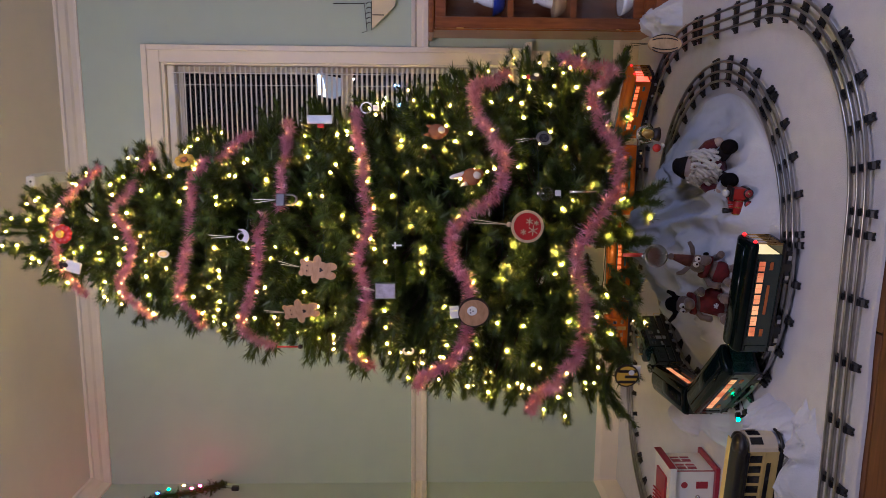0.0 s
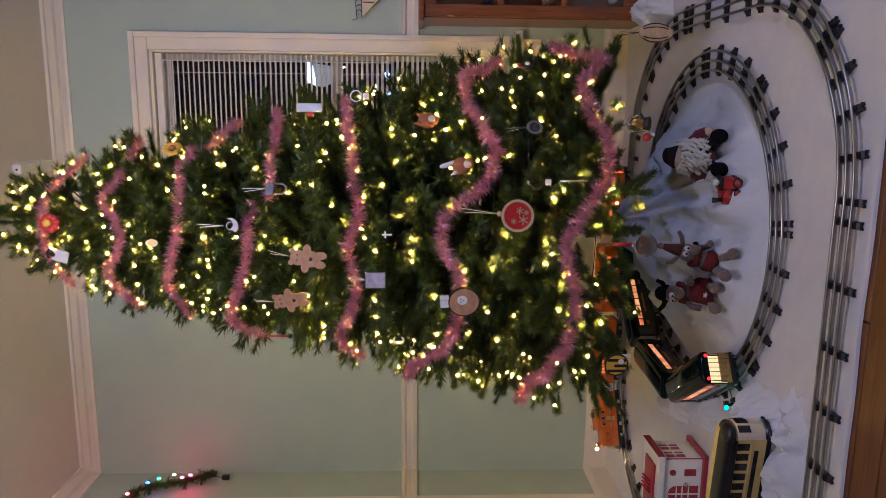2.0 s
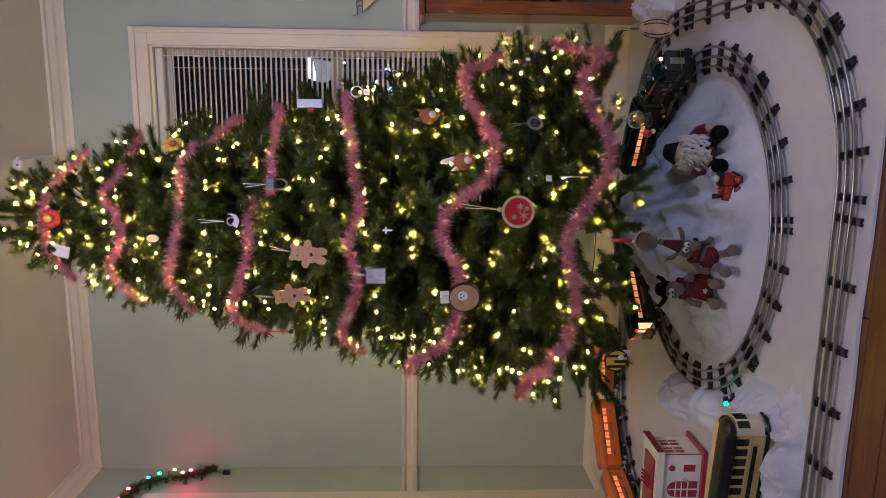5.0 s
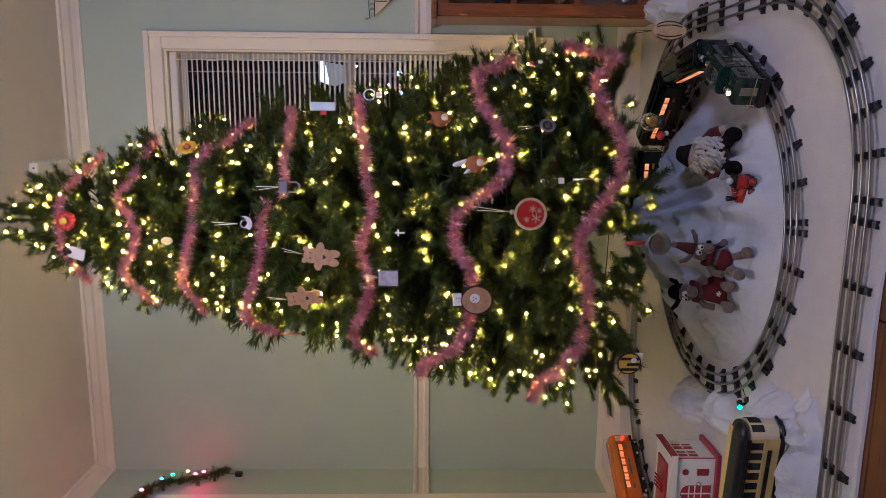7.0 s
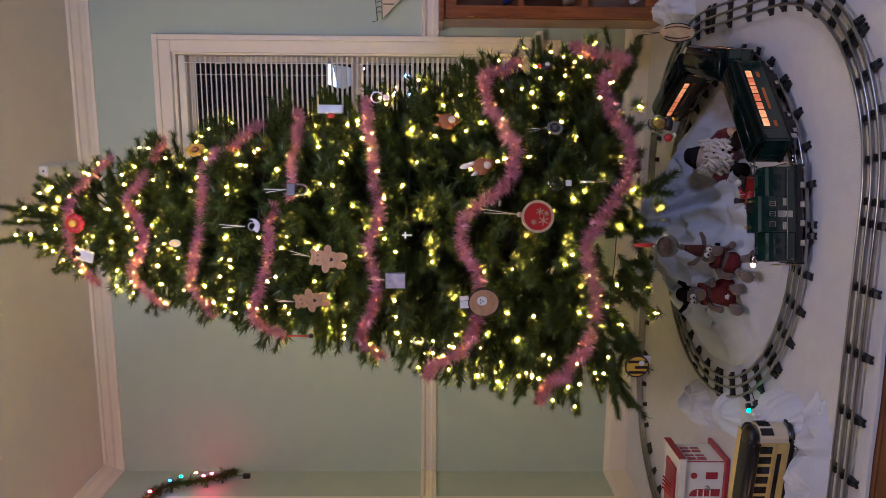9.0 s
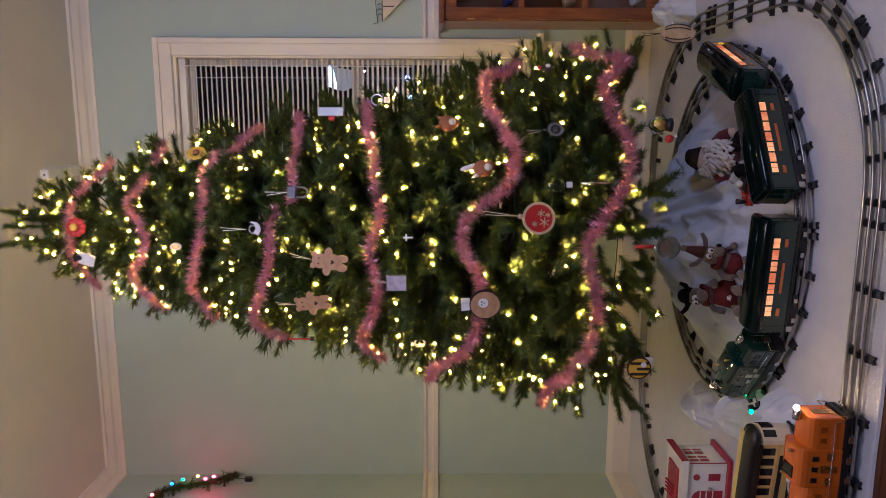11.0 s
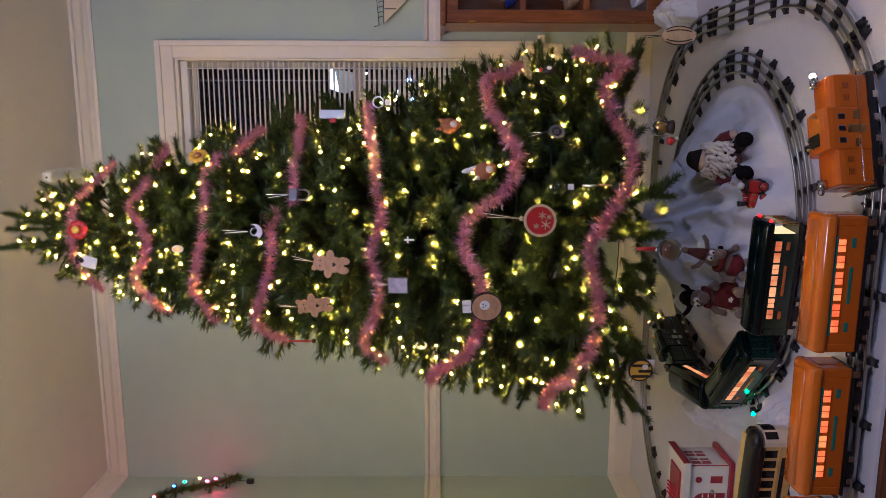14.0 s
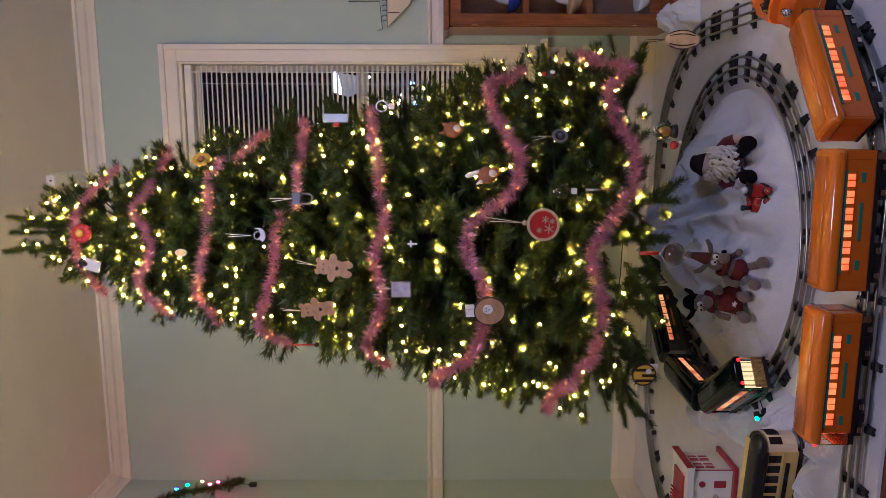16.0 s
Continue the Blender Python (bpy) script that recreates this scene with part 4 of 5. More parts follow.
def gingerbread(p, tilt):
    o = ornament("wooden_ornament", p, "flat tan wooden cookie-shaped ornament on a string", tilt=tilt)
    bm = bmesh.new()
    disc(bm, 0.020, -0.002, 0.002, 0, 0.024)
    disc(bm, 0.021, -0.0019, 0.0019, 0, -0.008, sz=1.2)
    for sx in (-1, 1):
        disc(bm, 0.010, -0.0018, 0.0018, sx * 0.022, 0.004, sx=1.5)
        disc(bm, 0.010, -0.0017, 0.0017, sx * 0.012, -0.032, sz=1.5)
        disc(bm, 0.007, -0.0016, 0.0016, sx * 0.015, 0.040)
    part("figure_board", bm, WOODTAN, o)
    bm = bmesh.new()
    add_prism(bm, [(0, -0.014), (0.006, -0.007), (0.003, -0.003), (0, -0.006), (-0.003, -0.003), (-0.006, -0.007)], "y", -0.0027, -0.0021)
    part("heart_cutout", bm, DARK, o)
    for sx in (-1, 1):
        part("eye_cutout", disc(bmesh.new(), 0.002, -0.0027, -0.0021, sx * 0.007, 0.027, 8), DARK, o)
    hang(o, 0.046, 0.055)


def build_ornaments():
    o = ornament("paw_tag_ornament", (-0.393, 2.007, 1.881), "white tag ornament with a dark paw shape", tilt=20)
    part("tag", box(-0.018, -0.002, -0.03, 0.018, 0.002, 0.012, 0.004), WHITE, o)
    bm = disc(bmesh.new(), 0.008, -0.0034, -0.0024, 0, 0.012)
    for k in range(4):
        disc(bm, 0.005, -0.0033, -0.0023, -0.012 + k * 0.008, 0.020 + (0.004 if k in (1, 2) else 0), 10)
    part("paw_shape", bm, DARK, o)
    hang(o, 0.012, 0.03)

    o = ornament("flower_ornament", (-0.302, 1.993, 1.888), "red and orange tinsel flower ornament")
    bm = bmesh.new()
    for k in range(9):
        a = k * math.tau / 9
        add_ball(bm, (0.017 * math.cos(a), 0, 0.017 * math.sin(a)), 0.011, (1, 0.5, 1), 8, 6)
    part("petals", smooth(bm), RED, o)
    part("centre", ball((0, -0.006, 0.004), 0.011, (1, 0.6, 1)), YELLOW, o)

    o = ornament("sunflower_ornament", (-0.098, 1.998, 1.547), "yellow orange glitter flower ornament")
    bm = bmesh.new()
    for k in range(10):
        a = k * math.tau / 10
        add_ball(bm, (0.018 * math.cos(a), 0, 0.018 * math.sin(a)), 0.009, (1, 0.4, 1), 8, 6)
    part("petals", smooth(bm), YELLOW, o)
    part("centre", ball((0, -0.004, 0), 0.009, (1, 0.6, 1)), FOXBROWN, o)

    o = ornament("oval_ornament", (-0.339, 1.898, 1.582), "small cream oval plaque ornament")
    part("plaque", disc(bmesh.new(), 0.010, -0.002, 0.002, sz=1.5), CREAM, o)
    part("picture", disc(bmesh.new(), 0.007, -0.0034, -0.0024, sz=1.5), BRASS, o)

    o = ornament("crescent_moon_ornament", (-0.284, 1.842, 1.362), "grey crescent moon ornament on a long string")
    moon = [(0.020 * math.cos(c), 0.020 * math.sin(c)) for c in np.linspace(-2.5, 0.4, 15)] + [(0.004 + 0.013 * math.cos(c), 0.006 + 0.013 * math.sin(c)) for c in np.linspace(0.1, -2.6, 13)]
    part("crescent", prism(moon, "y", -0.003, 0.003), PEWTER, o)
    part("ring_mark", ring_bm(0.009, 0.011, -0.0020, 0.0020), PEWTER, o)
    hang(o, 0.018, 0.07, WHITE)

    o = ornament("filigree_ornament", (-0.189, 1.845, 1.240), "silver grey pierced letter-shaped ornament on a string")
    bm = tube([(-0.013, 0, 0.008), (-0.013, 0, -0.012), (-0.006, 0, -0.02), (0.006, 0, -0.02), (0.013, 0, -0.012), (0.013, 0, 0.008)], 0.003, 6)
    part("curved_bar", bm, PEWTER, o)
    part("plaque", box(-0.016, -0.002, 0.010, 0.016, 0.002, 0.032, 0.003), PEWTER, o)
    hang(o, 0.032, 0.06, WHITE)

    gingerbread((-0.360, 1.799, 1.163), 8)
    gingerbread((-0.478, 1.838, 1.214), -6)

    o = ornament("photo_ornament", (-0.405, 1.760, 0.991), "small clear photo frame ornament with pale picture")
    part("frame", box(-0.022, -0.004, -0.026, 0.022, 0.002, 0.026, 0.002), SILVER, o)
    part("photo", box(-0.019, -0.0052, -0.023, 0.019, -0.0041, 0.023), material("pale_photo_print", (0.45, 0.42, 0.5), 0.3, vary=0.5, scale=90), o)
    hang(o, 0.026, 0.03)

    o = ornament("cross_ornament", (-0.290, 1.751, 0.962), "tiny white cross ornament")
    bm = box(-0.002, -0.001, -0.012, 0.002, 0.001, 0.012)
    add_box(bm, -0.008, -0.0011, 0.002, 0.008, 0.0011, 0.006)
    part("cross", bm, WHITE, o)

    o = ornament("flat_white_ornament", (0.014, 1.984, 1.176), "pale blue white flat mitten-shaped ornament with red ribbon", faces=20)
    part("board", box(-0.012, -0.003, -0.034, 0.012, 0.003, 0.034, 0.004), material("pale_blue_glitter", (0.6, 0.66, 0.75), 0.35, vary=0.15), o)
    part("ribbon", box(-0.024, -0.004, -0.012, -0.0125, 0.004, 0.006, 0.003), RED, o)

    o = ornament("ring_ornament", (0.045, 1.970, 1.050), "silver ring ornament with a white charm", faces=15)
    part("ring", ring_bm(0.013, 0.016, -0.002, 0.002), SILVER, o)
    part("charm", box(-0.008, -0.003, -0.034, 0.008, 0.003, -0.018, 0.003), WHITE, o)

    for p, lab, tilt in (((-0.015, 1.836, 0.863), "russet brown felt animal head ornament", 10), ((-0.120, 1.734, 0.782), "russet felt fox ornament with white tail", -15)):
        o = ornament("felt_animal_ornament", p, lab, tilt=tilt)
        bm = ball((0, 0, 0), 0.020, (1.1, 0.8, 1.15))
        add_ball(bm, (0, -0.008, -0.016), 0.013, (1, 0.9, 1.0))
        part("body", smooth(bm), FOXBROWN, o)
        bm = ball((-0.004, -0.014, -0.012), 0.010, (1, 0.7, 1))
        part("muzzle", bm, CREAM, o)
        for sx in (-1, 1):
            part("ear", cyl((sx * 0.012, 0, 0.016), (sx * 0.016, 0, 0.032), 0.007, 0.001, 8), WHITE if "fox" in lab else FOXBROWN, o)
        if "fox" in lab:
            part("tail", ball((0.012, 0.004, 0.036), 0.008, (0.8, 0.8, 2.0)), WHITE, o)

    o = ornament("medal_ornament", (-0.028, 1.732, 0.611), "round pewter medal ornament with dark centre")
    part("rim", ring_bm(0.012, 0.019, -0.002, 0.003), SILVER, o)
    part("centre", disc(bmesh.new(), 0.0122, -0.001, 0.002), DARK, o)
    bm = bmesh.new()
    for k in range(5):
        add_box(bm, -0.007 + 0.003 * k, -0.0022, -0.005, -0.0055 + 0.003 * k, -0.0011, 0.006)
    part("relief", bm, SILVER, o)
    hang(o, 0.019, 0.05, SILVER)

    o = ornament("red_disc_ornament", (-0.230, 1.664, 0.655), "red disc ornament with pierced birch wood rim and snowflakes", tilt=6)
    part("disc", disc(bmesh.new(), 0.033, -0.001, 0.003), RED, o)
    part("rim", ring_bm(0.032, 0.038, -0.003, 0.003), PALEWOOD, o)
    for cx, cz, r in ((-0.008, -0.014, 0.012), (0.012, -0.004, 0.009), (-0.014, 0.008, 0.007), (0.010, -0.020, 0.006)):
        bm = bmesh.new()
        for k in range(3):
            a = k * math.pi / 3
            add_cyl(bm, (cx - r * math.cos(a), -0.0022, cz - r * math.sin(a)), (cx + r * math.cos(a), -0.0022, cz + r * math.sin(a)), 0.0013, seg=5)
        part("snowflake", bm, PALEWOOD, o)
    part("loop", smooth(disc(bmesh.new(), 0.006, -0.002, 0.002, 0, 0.043)), PALEWOOD, o)
    hang(o, 0.047, 0.085)

    o = ornament("wood_slice_ornament", (-0.443, 1.692, 0.775), "round wood slice ornament with small white face", tilt=-4)
    part("slice", disc(bmesh.new(), 0.036, -0.004, 0.004), WOODTAN, o)
    part("bark_rim", ring_bm(0.0355, 0.038, -0.0045, 0.0045), DARK, o)
    part("face", disc(bmesh.new(), 0.012, -0.0058, -0.0041, 0.006, 0.004), WHITE, o)
    for k, (a, b) in enumerate(((0.002, 0.008), (0.010, 0.008), (0.006, 0.002))):
        part("dot", disc(bmesh.new(), 0.0018, -0.0068, -0.0058, a, b, 8), DARK, o)
    for k in (0, 1):
        part("paper_tag", box(-0.012 + k * 0.021, -0.002, 0.036, 0.007 + k * 0.021 - k * 0.008, -0.0008, 0.058, 0.002), WHITE, o)

    o = ornament("glass_ball_ornament", (-0.154, 1.676, 0.611), "small clear glass ball ornament with white tag")
    part("ball", ball((0, 0, 0), 0.017, u=20, v=14), ORNGLASS, o)
    part("cap", cyl((0, 0, 0.015), (0, 0, 0.022), 0.005), SILVER, o)
    part("tag", box(-0.006, -0.003, -0.034, 0.008, 0, -0.020, 0.002), WHITE, o)
    o = ornament("icicle_ornament", (-0.148, 1.656, 0.549), "slender silver white icicle ornament")
    part("rod", cyl((0, 0, 0.012), (0.001, 0, -0.052), 0.0034, 0.0018), SILVER, o)

    o = ornament("mitten_ornament", (0.122, 1.875, 0.612), "dark pendant ornament with white and red patch")
    part("pendant", ball((0, 0, 0), 0.013, (1, 0.6, 1.3)), DARK, o)
    part("patch", disc(bmesh.new(), 0.006, -0.0095, -0.007), WHITE, o)
    part("cap", ball((0.004, 0, 0.02), 0.006), RED, o)

    o = ornament("crescent_ornament", (-0.577, 1.810, 0.935), "white crescent ring ornament")
    bm = tube([(0.013 * math.cos(a), 0, 0.013 * math.sin(a)) for a in np.linspace(0.7, 5.6, 16)], [0.001 + 0.003 * math.sin(math.pi * k / 15) for k in range(16)], 6)
    part("crescent", bm, WHITE, o)

    o = ornament("candy_stick_ornament", (-0.609, 1.947, 1.272), "thin red stick ornament")
    part("stick", cyl((0, 0, -0.03), (0, 0, 0.03), 0.0025), RED, o)
    part("hook_end", ball((0, 0, -0.034), 0.007), DARK, o)

    o = ornament("red_stick_ornament", (-0.289, 1.621, 0.417), "short red wooden stick ornament")
    part("stick", cyl((0, 0, -0.022), (0, 0, 0.022), 0.0045), RED, o)
    o = ornament("clear_globe_ornament", (-0.291, 1.622, 0.363), "clear glass globe ornament with silver inside")
    part("globe", ball((0, 0, 0), 0.027, u=24, v=16), ORNGLASS, o)
    part("inner_disc", disc(bmesh.new(), 0.017, -0.004, 0.004, seg=20), SILVER, o)
    part("cap", cyl((0, 0, 0.025), (0, 0, 0.034), 0.006), SILVER, o)

    o = ornament("striped_disc_ornament", (-0.605, 1.695, 0.394), "round yellow and black striped disc ornament on white card", faces=-8)
    part("card", box(-0.022, 0.003, -0.034, 0.026, 0.0045, 0.006, 0.002), WHITE, o)
    part("disc", disc(bmesh.new(), 0.027, -0.002, 0.002), YELLOW, o)
    part("rim", ring_bm(0.0265, 0.0295, -0.003, 0.003), DARK, o)
    for k, x in enumerate((-0.016, -0.002, 0.013)):
        h = math.sqrt(0.026 ** 2 - x * x)
        part("stripe", box(x - 0.0035, -0.0034, -h, x + 0.0035, -0.0022, h * (0.2 if k == 1 else 1)), DARK, o)
    part("white_spot", disc(bmesh.new(), 0.007, -0.0048, -0.0036, 0.010, -0.010), WHITE, o)
    hang(o, 0.030, 0.05, DARK)

    o = ornament("wooden_ball_ornament", (0.233, 2.104, 0.214), "oval pale wood ornament with dark curved bands", faces=5)
    part("board", disc(bmesh.new(), 0.048, -0.003, 0.003, sx=0.55, sz=1.0, seg=36), PALEWOOD, o)
    for sx in (-1, 1):
        for q in (1.0, 0.62):
            arc = [(sx * 0.0255 * q * math.cos(c), -0.0036, 0.046 * math.sin(c)) for c in np.linspace(-0.9, 0.9, 13)]
            part("dark_band", tube(arc, 0.0016, 5), DARK, o)
    hang(o, 0.046, 0.05, WIRE)

    o = ornament("snow_globe_ornament", (-0.016, 1.700, 0.375), "small clear globe ornament with brass figure inside")
    part("globe", ball((0, 0, 0.004), 0.021, u=20, v=14), ORNGLASS, o)
    bm = ball((0, 0, 0.0), 0.008, (1, 1, 1.4))
    part("figure_inside", bm, BRASS, o)
    part("base", cyl((0, 0, -0.028), (0, 0, -0.014), 0.017, 0.013, 16), DARK, o)
    o = ornament("small_red_ornament", (-0.048, 1.710, 0.347), "small dark red and white bead ornament")
    part("bead", ball((0, 0, 0), 0.010), RED, o)
    part("bead", ball((0.006, 0, -0.014), 0.006), WHITE, o)


build_ornaments()

# ---- soft toys and toys on the snow ----
DOLLRED = material("dark_red_plush", (0.12, 0.012, 0.018), 0.95, vary=0.2, scale=60, bump=0.6, sheen=0.4)
DOLLGREY = material("dark_grey_felt", (0.024, 0.020, 0.021), 0.95, vary=0.2, scale=60, bump=0.5, spec=0.1)
SKIN = material("pale_plush", (0.55, 0.42, 0.36), 0.95, vary=0.1, scale=60, bump=0.4)
YARN = material("cream_white_yarn", (0.74, 0.71, 0.66), 0.95, vary=0.08, scale=90, bump=0.5)
BOOT = material("black_plush", (0.008, 0.007, 0.008), 0.95, vary=0.2, scale=60, bump=0.5, spec=0.08)
TAUPE = material("taupe_plush", (0.175, 0.125, 0.095), 0.98, vary=0.22, scale=60, bump=0.7, sheen=0.4)
PLAID = material("red_plaid_cloth", (0.21, 0.016, 0.018), 0.95, vary=0.3, scale=70, colour2=(0.05, 0.009, 0.010), bump=0.4)
TARTAN = material("brown_tartan_cloth", (0.035, 0.014, 0.012), 0.95, vary=0.3, scale=110, colour2=(0.17, 0.05, 0.04), bump=0.4)
PLUSHWHITE = material("white_plush", (0.75, 0.73, 0.70), 0.95, vary=0.06, scale=60, bump=0.4)


def figure(name, m, label, category, mats, pieces):
    """One mesh of soft rounded pieces: ("ball", centre, radius, scale, slot) or ("tube", points, radius, slot) or ("cone", p, q, r, r2, slot)."""
    bm = bmesh.new()
    for pc in pieces:
        old = set(bm.faces)
        if pc[0] == "ball":
            add_ball(bm, pc[1], pc[2], pc[3], 16, 12)
        elif pc[0] == "tube":
            add_tube(bm, pc[1], pc[2], 8)
        elif pc[0] == "cone":
            add_cyl(bm, pc[1], pc[2], pc[3], pc[4], 16)
        for f in bm.faces:
            if f not in old:
                f.material_index, f.smooth = pc[-1], True
    ob = part(name, bm, mats)
    ob.matrix_basis = m
    return tagged(ob, label, category)


def build_toys():
    rng = random.Random(5)
    g = lambda x, y: max(0.0, 0.5 * hill(x, y) + 0.5 * hill(x, y - 0.05))
    # seated doll with a yarn beard; slots: red, grey, skin, yarn, black
    pcs = [("ball", (0, 0, 0.042), 0.042, (0.95, 0.8, 1.0), 0), ("ball", (0, -0.005, 0.092), 0.026, (1, 0.95, 1), 2), ("cone", (0, 0.003, 0.098), (0.005, 0.012, 0.118), 0.030, 0.020, 1),
           ("ball", (0.005, 0.012, 0.118), 0.020, (1, 1, 0.55), 1), ("ball", (0, -0.028, 0.093), 0.006, (1, 1, 1), 2)]
    for sx in (-1, 1):
        pcs += [("tube", [(sx * 0.032, 0, 0.066), (sx * 0.052, -0.012, 0.048), (sx * 0.058, -0.026, 0.034)], [0.013, 0.015, 0.013], 0), ("ball", (sx * 0.058, -0.03, 0.030), 0.012, (1, 1, 1), 2),
                ("tube", [(sx * 0.022, -0.01, 0.022), (sx * 0.036, -0.045, 0.018)], [0.017, 0.016], 1), ("ball", (sx * 0.040, -0.066, 0.020), 0.019, (0.95, 1, 1.1), 4)]
    for k in range(52):
        a = radians(-90 + rng.uniform(-95, 95))
        z0 = 0.090 + rng.uniform(-0.004, 0.012)
        ln = rng.uniform(0.045, 0.068)
        pts = [(0.032 * math.cos(a) * (1 + 0.42 * u) + 0.0065 * math.sin(u * 10 + k), -0.004 + 0.031 * math.sin(a) * (1 + 0.7 * u * (1 - 0.3 * u)) + 0.003 * math.cos(u * 9 + k), z0 - ln * u) for u in np.linspace(0, 1, 10)]
        pcs.append(("tube", pts, 0.0034, 3))
    figure("plush_doll", pose(-0.109, 1.992, g(-0.109, 1.992) - 0.004, 0, 0, 12) @ Matrix.Scale(1.12, 4), "seated plush doll with white yarn beard and black boots", "doll", [DOLLRED, DOLLGREY, SKIN, YARN, BOOT], pcs)
    # two long-nosed plush animals; slots: taupe, plaid, black, white
    for x, y, lean, turn, hat, skirt, lab in ((-0.398, 1.872, 22, 14, 1, False, "taupe plush animal in red plaid hat and scarf"), (-0.464, 1.922, -9, -10, 2, True, "taupe plush animal in black hat and red skirt")):
        pcs = [("ball", (0, 0, 0.052), 0.028, (0.95, 0.85, 1.25), 0), ("ball", (0, -0.004, 0.108), 0.024, (1, 0.95, 1.05), 0), ("ball", (0.012, -0.026, 0.100), 0.016, (0.95, 1.3, 0.9), 0),
               ("ball", (-0.008, -0.022, 0.118), 0.0075, (1, 1, 1.1), 3), ("ball", (0.007, -0.024, 0.119), 0.0075, (1, 1, 1.1), 3), ("ball", (-0.008, -0.029, 0.118), 0.003, (1, 1, 1), 2), ("ball", (0.007, -0.031, 0.119), 0.003, (1, 1, 1), 2),
               ("tube", [(0.026 * math.cos(a), -0.003 + 0.023 * math.sin(a), 0.086 + 0.003 * math.sin(3 * a)) for a in np.linspace(0, math.tau, 15)], 0.007, 1)]
        if hat == 1:
            pcs += [("cone", (0, 0, 0.122), (-0.006, 0.008, 0.172), 0.019, 0.008, 4), ("ball", (-0.007, 0.009, 0.178), 0.009, (1, 1, 1), 0), ("ball", (0.026, -0.030, 0.106), 0.007, (0.8, 2.0, 0.8), 2)]
        else:
            pcs += [("cone", (0, 0, 0.124), (0.0, 0.004, 0.128), 0.026, 0.026, 2), ("ball", (0.002, 0.006, 0.138), 0.020, (1, 1, 0.9), 2)]
        for sx in (-1, 1):
            pcs += [("tube", [(sx * 0.022, 0, 0.078), (sx * 0.042, -0.014, 0.062), (sx * 0.040, -0.034, 0.070 if sx > 0 else 0.045)], [0.008, 0.009, 0.010], 0),
                    ("tube", [(sx * 0.014, -0.008, 0.030), (sx * 0.022, -0.034, 0.020), (sx * 0.030, -0.060, 0.014)], [0.011, 0.011, 0.012], 0), ("ball", (sx * 0.031, -0.066, 0.016), 0.015, (1, 1, 1.1), 0),
                    ("tube", [(sx * 0.016, 0, 0.126), (sx * 0.036, 0.002, 0.136), (sx * 0.046, -0.002, 0.150)], [0.006, 0.007, 0.005], 0 if hat == 1 else 2)]
        if skirt:
            pcs += [("cone", (0, -0.012, 0.010), (0, -0.004, 0.066), 0.046, 0.026, 1)]
            for k in range(3):
                a = k * math.pi / 3
                pcs.append(("tube", [(-0.008 * math.cos(a) + 0.004, -0.0475, 0.034 - 0.008 * math.sin(a)), (0.008 * math.cos(a) + 0.004, -0.0475, 0.034 + 0.008 * math.sin(a))], 0.0022, 3))
        else:
            pcs += [("ball", (0, -0.005, 0.046), 0.030, (1.02, 0.92, 0.8), 1)]
        figure("plush_animal", pose(x, y, g(x, y) - 0.004, 0, lean, turn), lab, "plush toy", [TAUPE, PLAID, BOOT, PLUSHWHITE, TARTAN], pcs)
    # little red locomotive
    x, y = -0.187, 1.868
    lo = empty("toy_locomotive_ornament", pose(x, y, g(x, y), 0, 0, 172) @ Matrix.Scale(1.4, 4), "tiny dark red toy locomotive with black funnel", "toy train")
    part("boiler", cyl((-0.004, 0, 0.020), (0.026, 0, 0.020), 0.0095, seg=16), RED, lo)
    part("cab", box(-0.024, -0.011, 0.012, -0.004, 0.011, 0.036, 0.0015), RED, lo)
    part("cab_roof", box(-0.027, -0.013, 0.036, -0.001, 0.013, 0.040, 0.0015), BLACK, lo)
    part("base", box(-0.026, -0.011, 0.006, 0.028, 0.011, 0.012, 0.001), BLACK, lo)
    part("funnel", cyl((0.020, 0, 0.028), (0.020, 0, 0.047), 0.003, 0.0055, 12), BLACK, lo)
    for k, xx in enumerate((0.012, 0.004, -0.003)):
        part("dome", cyl((xx, 0, 0.026), (xx, 0, 0.037 + 0.002 * k), 0.0028, 0.0034, 10), RED, lo)
    for xx in (0.0, 0.012, 0.0255):
        part("boiler_band", cyl((xx - 0.0008, 0, 0.020), (xx + 0.0008, 0, 0.020), 0.0100, seg=16), BRASS, lo)
    part("plume", ball((-0.014, 0, 0.046), 0.007), WHITE, lo)
    for sy in (-1, 1):
        for xx, r in ((-0.016, 0.009), (0.004, 0.007), (0.020, 0.007)):
            w = part("wheel", cyl((xx, sy * 0.011, r), (xx, sy * 0.014, r), r, seg=14), BLACK, lo)
            part("wheel_face", cyl((xx, sy * 0.0141, r), (xx, sy * 0.0150, r), r * 0.8, seg=12), RED, w)
            part("hub", cyl((xx, sy * 0.0150, r), (xx, sy * 0.0157, r), r * 0.25, seg=8), BRASS, w)


TIN_WHITE = material("white_lithographed_tin", (0.74, 0.73, 0.71), 0.3, vary=0.04, coat=0.3)
TIN_RED = material("crimson_lithographed_tin", (0.32, 0.012, 0.028), 0.3, vary=0.1, coat=0.3)
TROLLEYYELLOW = material("pale_yellow_enamel", (0.66, 0.48, 0.16), 0.3, vary=0.06, coat=0.3)
SMOKEDGLASS = material("dark_window_film", (0.012, 0.012, 0.014), 0.12, vary=0.1)


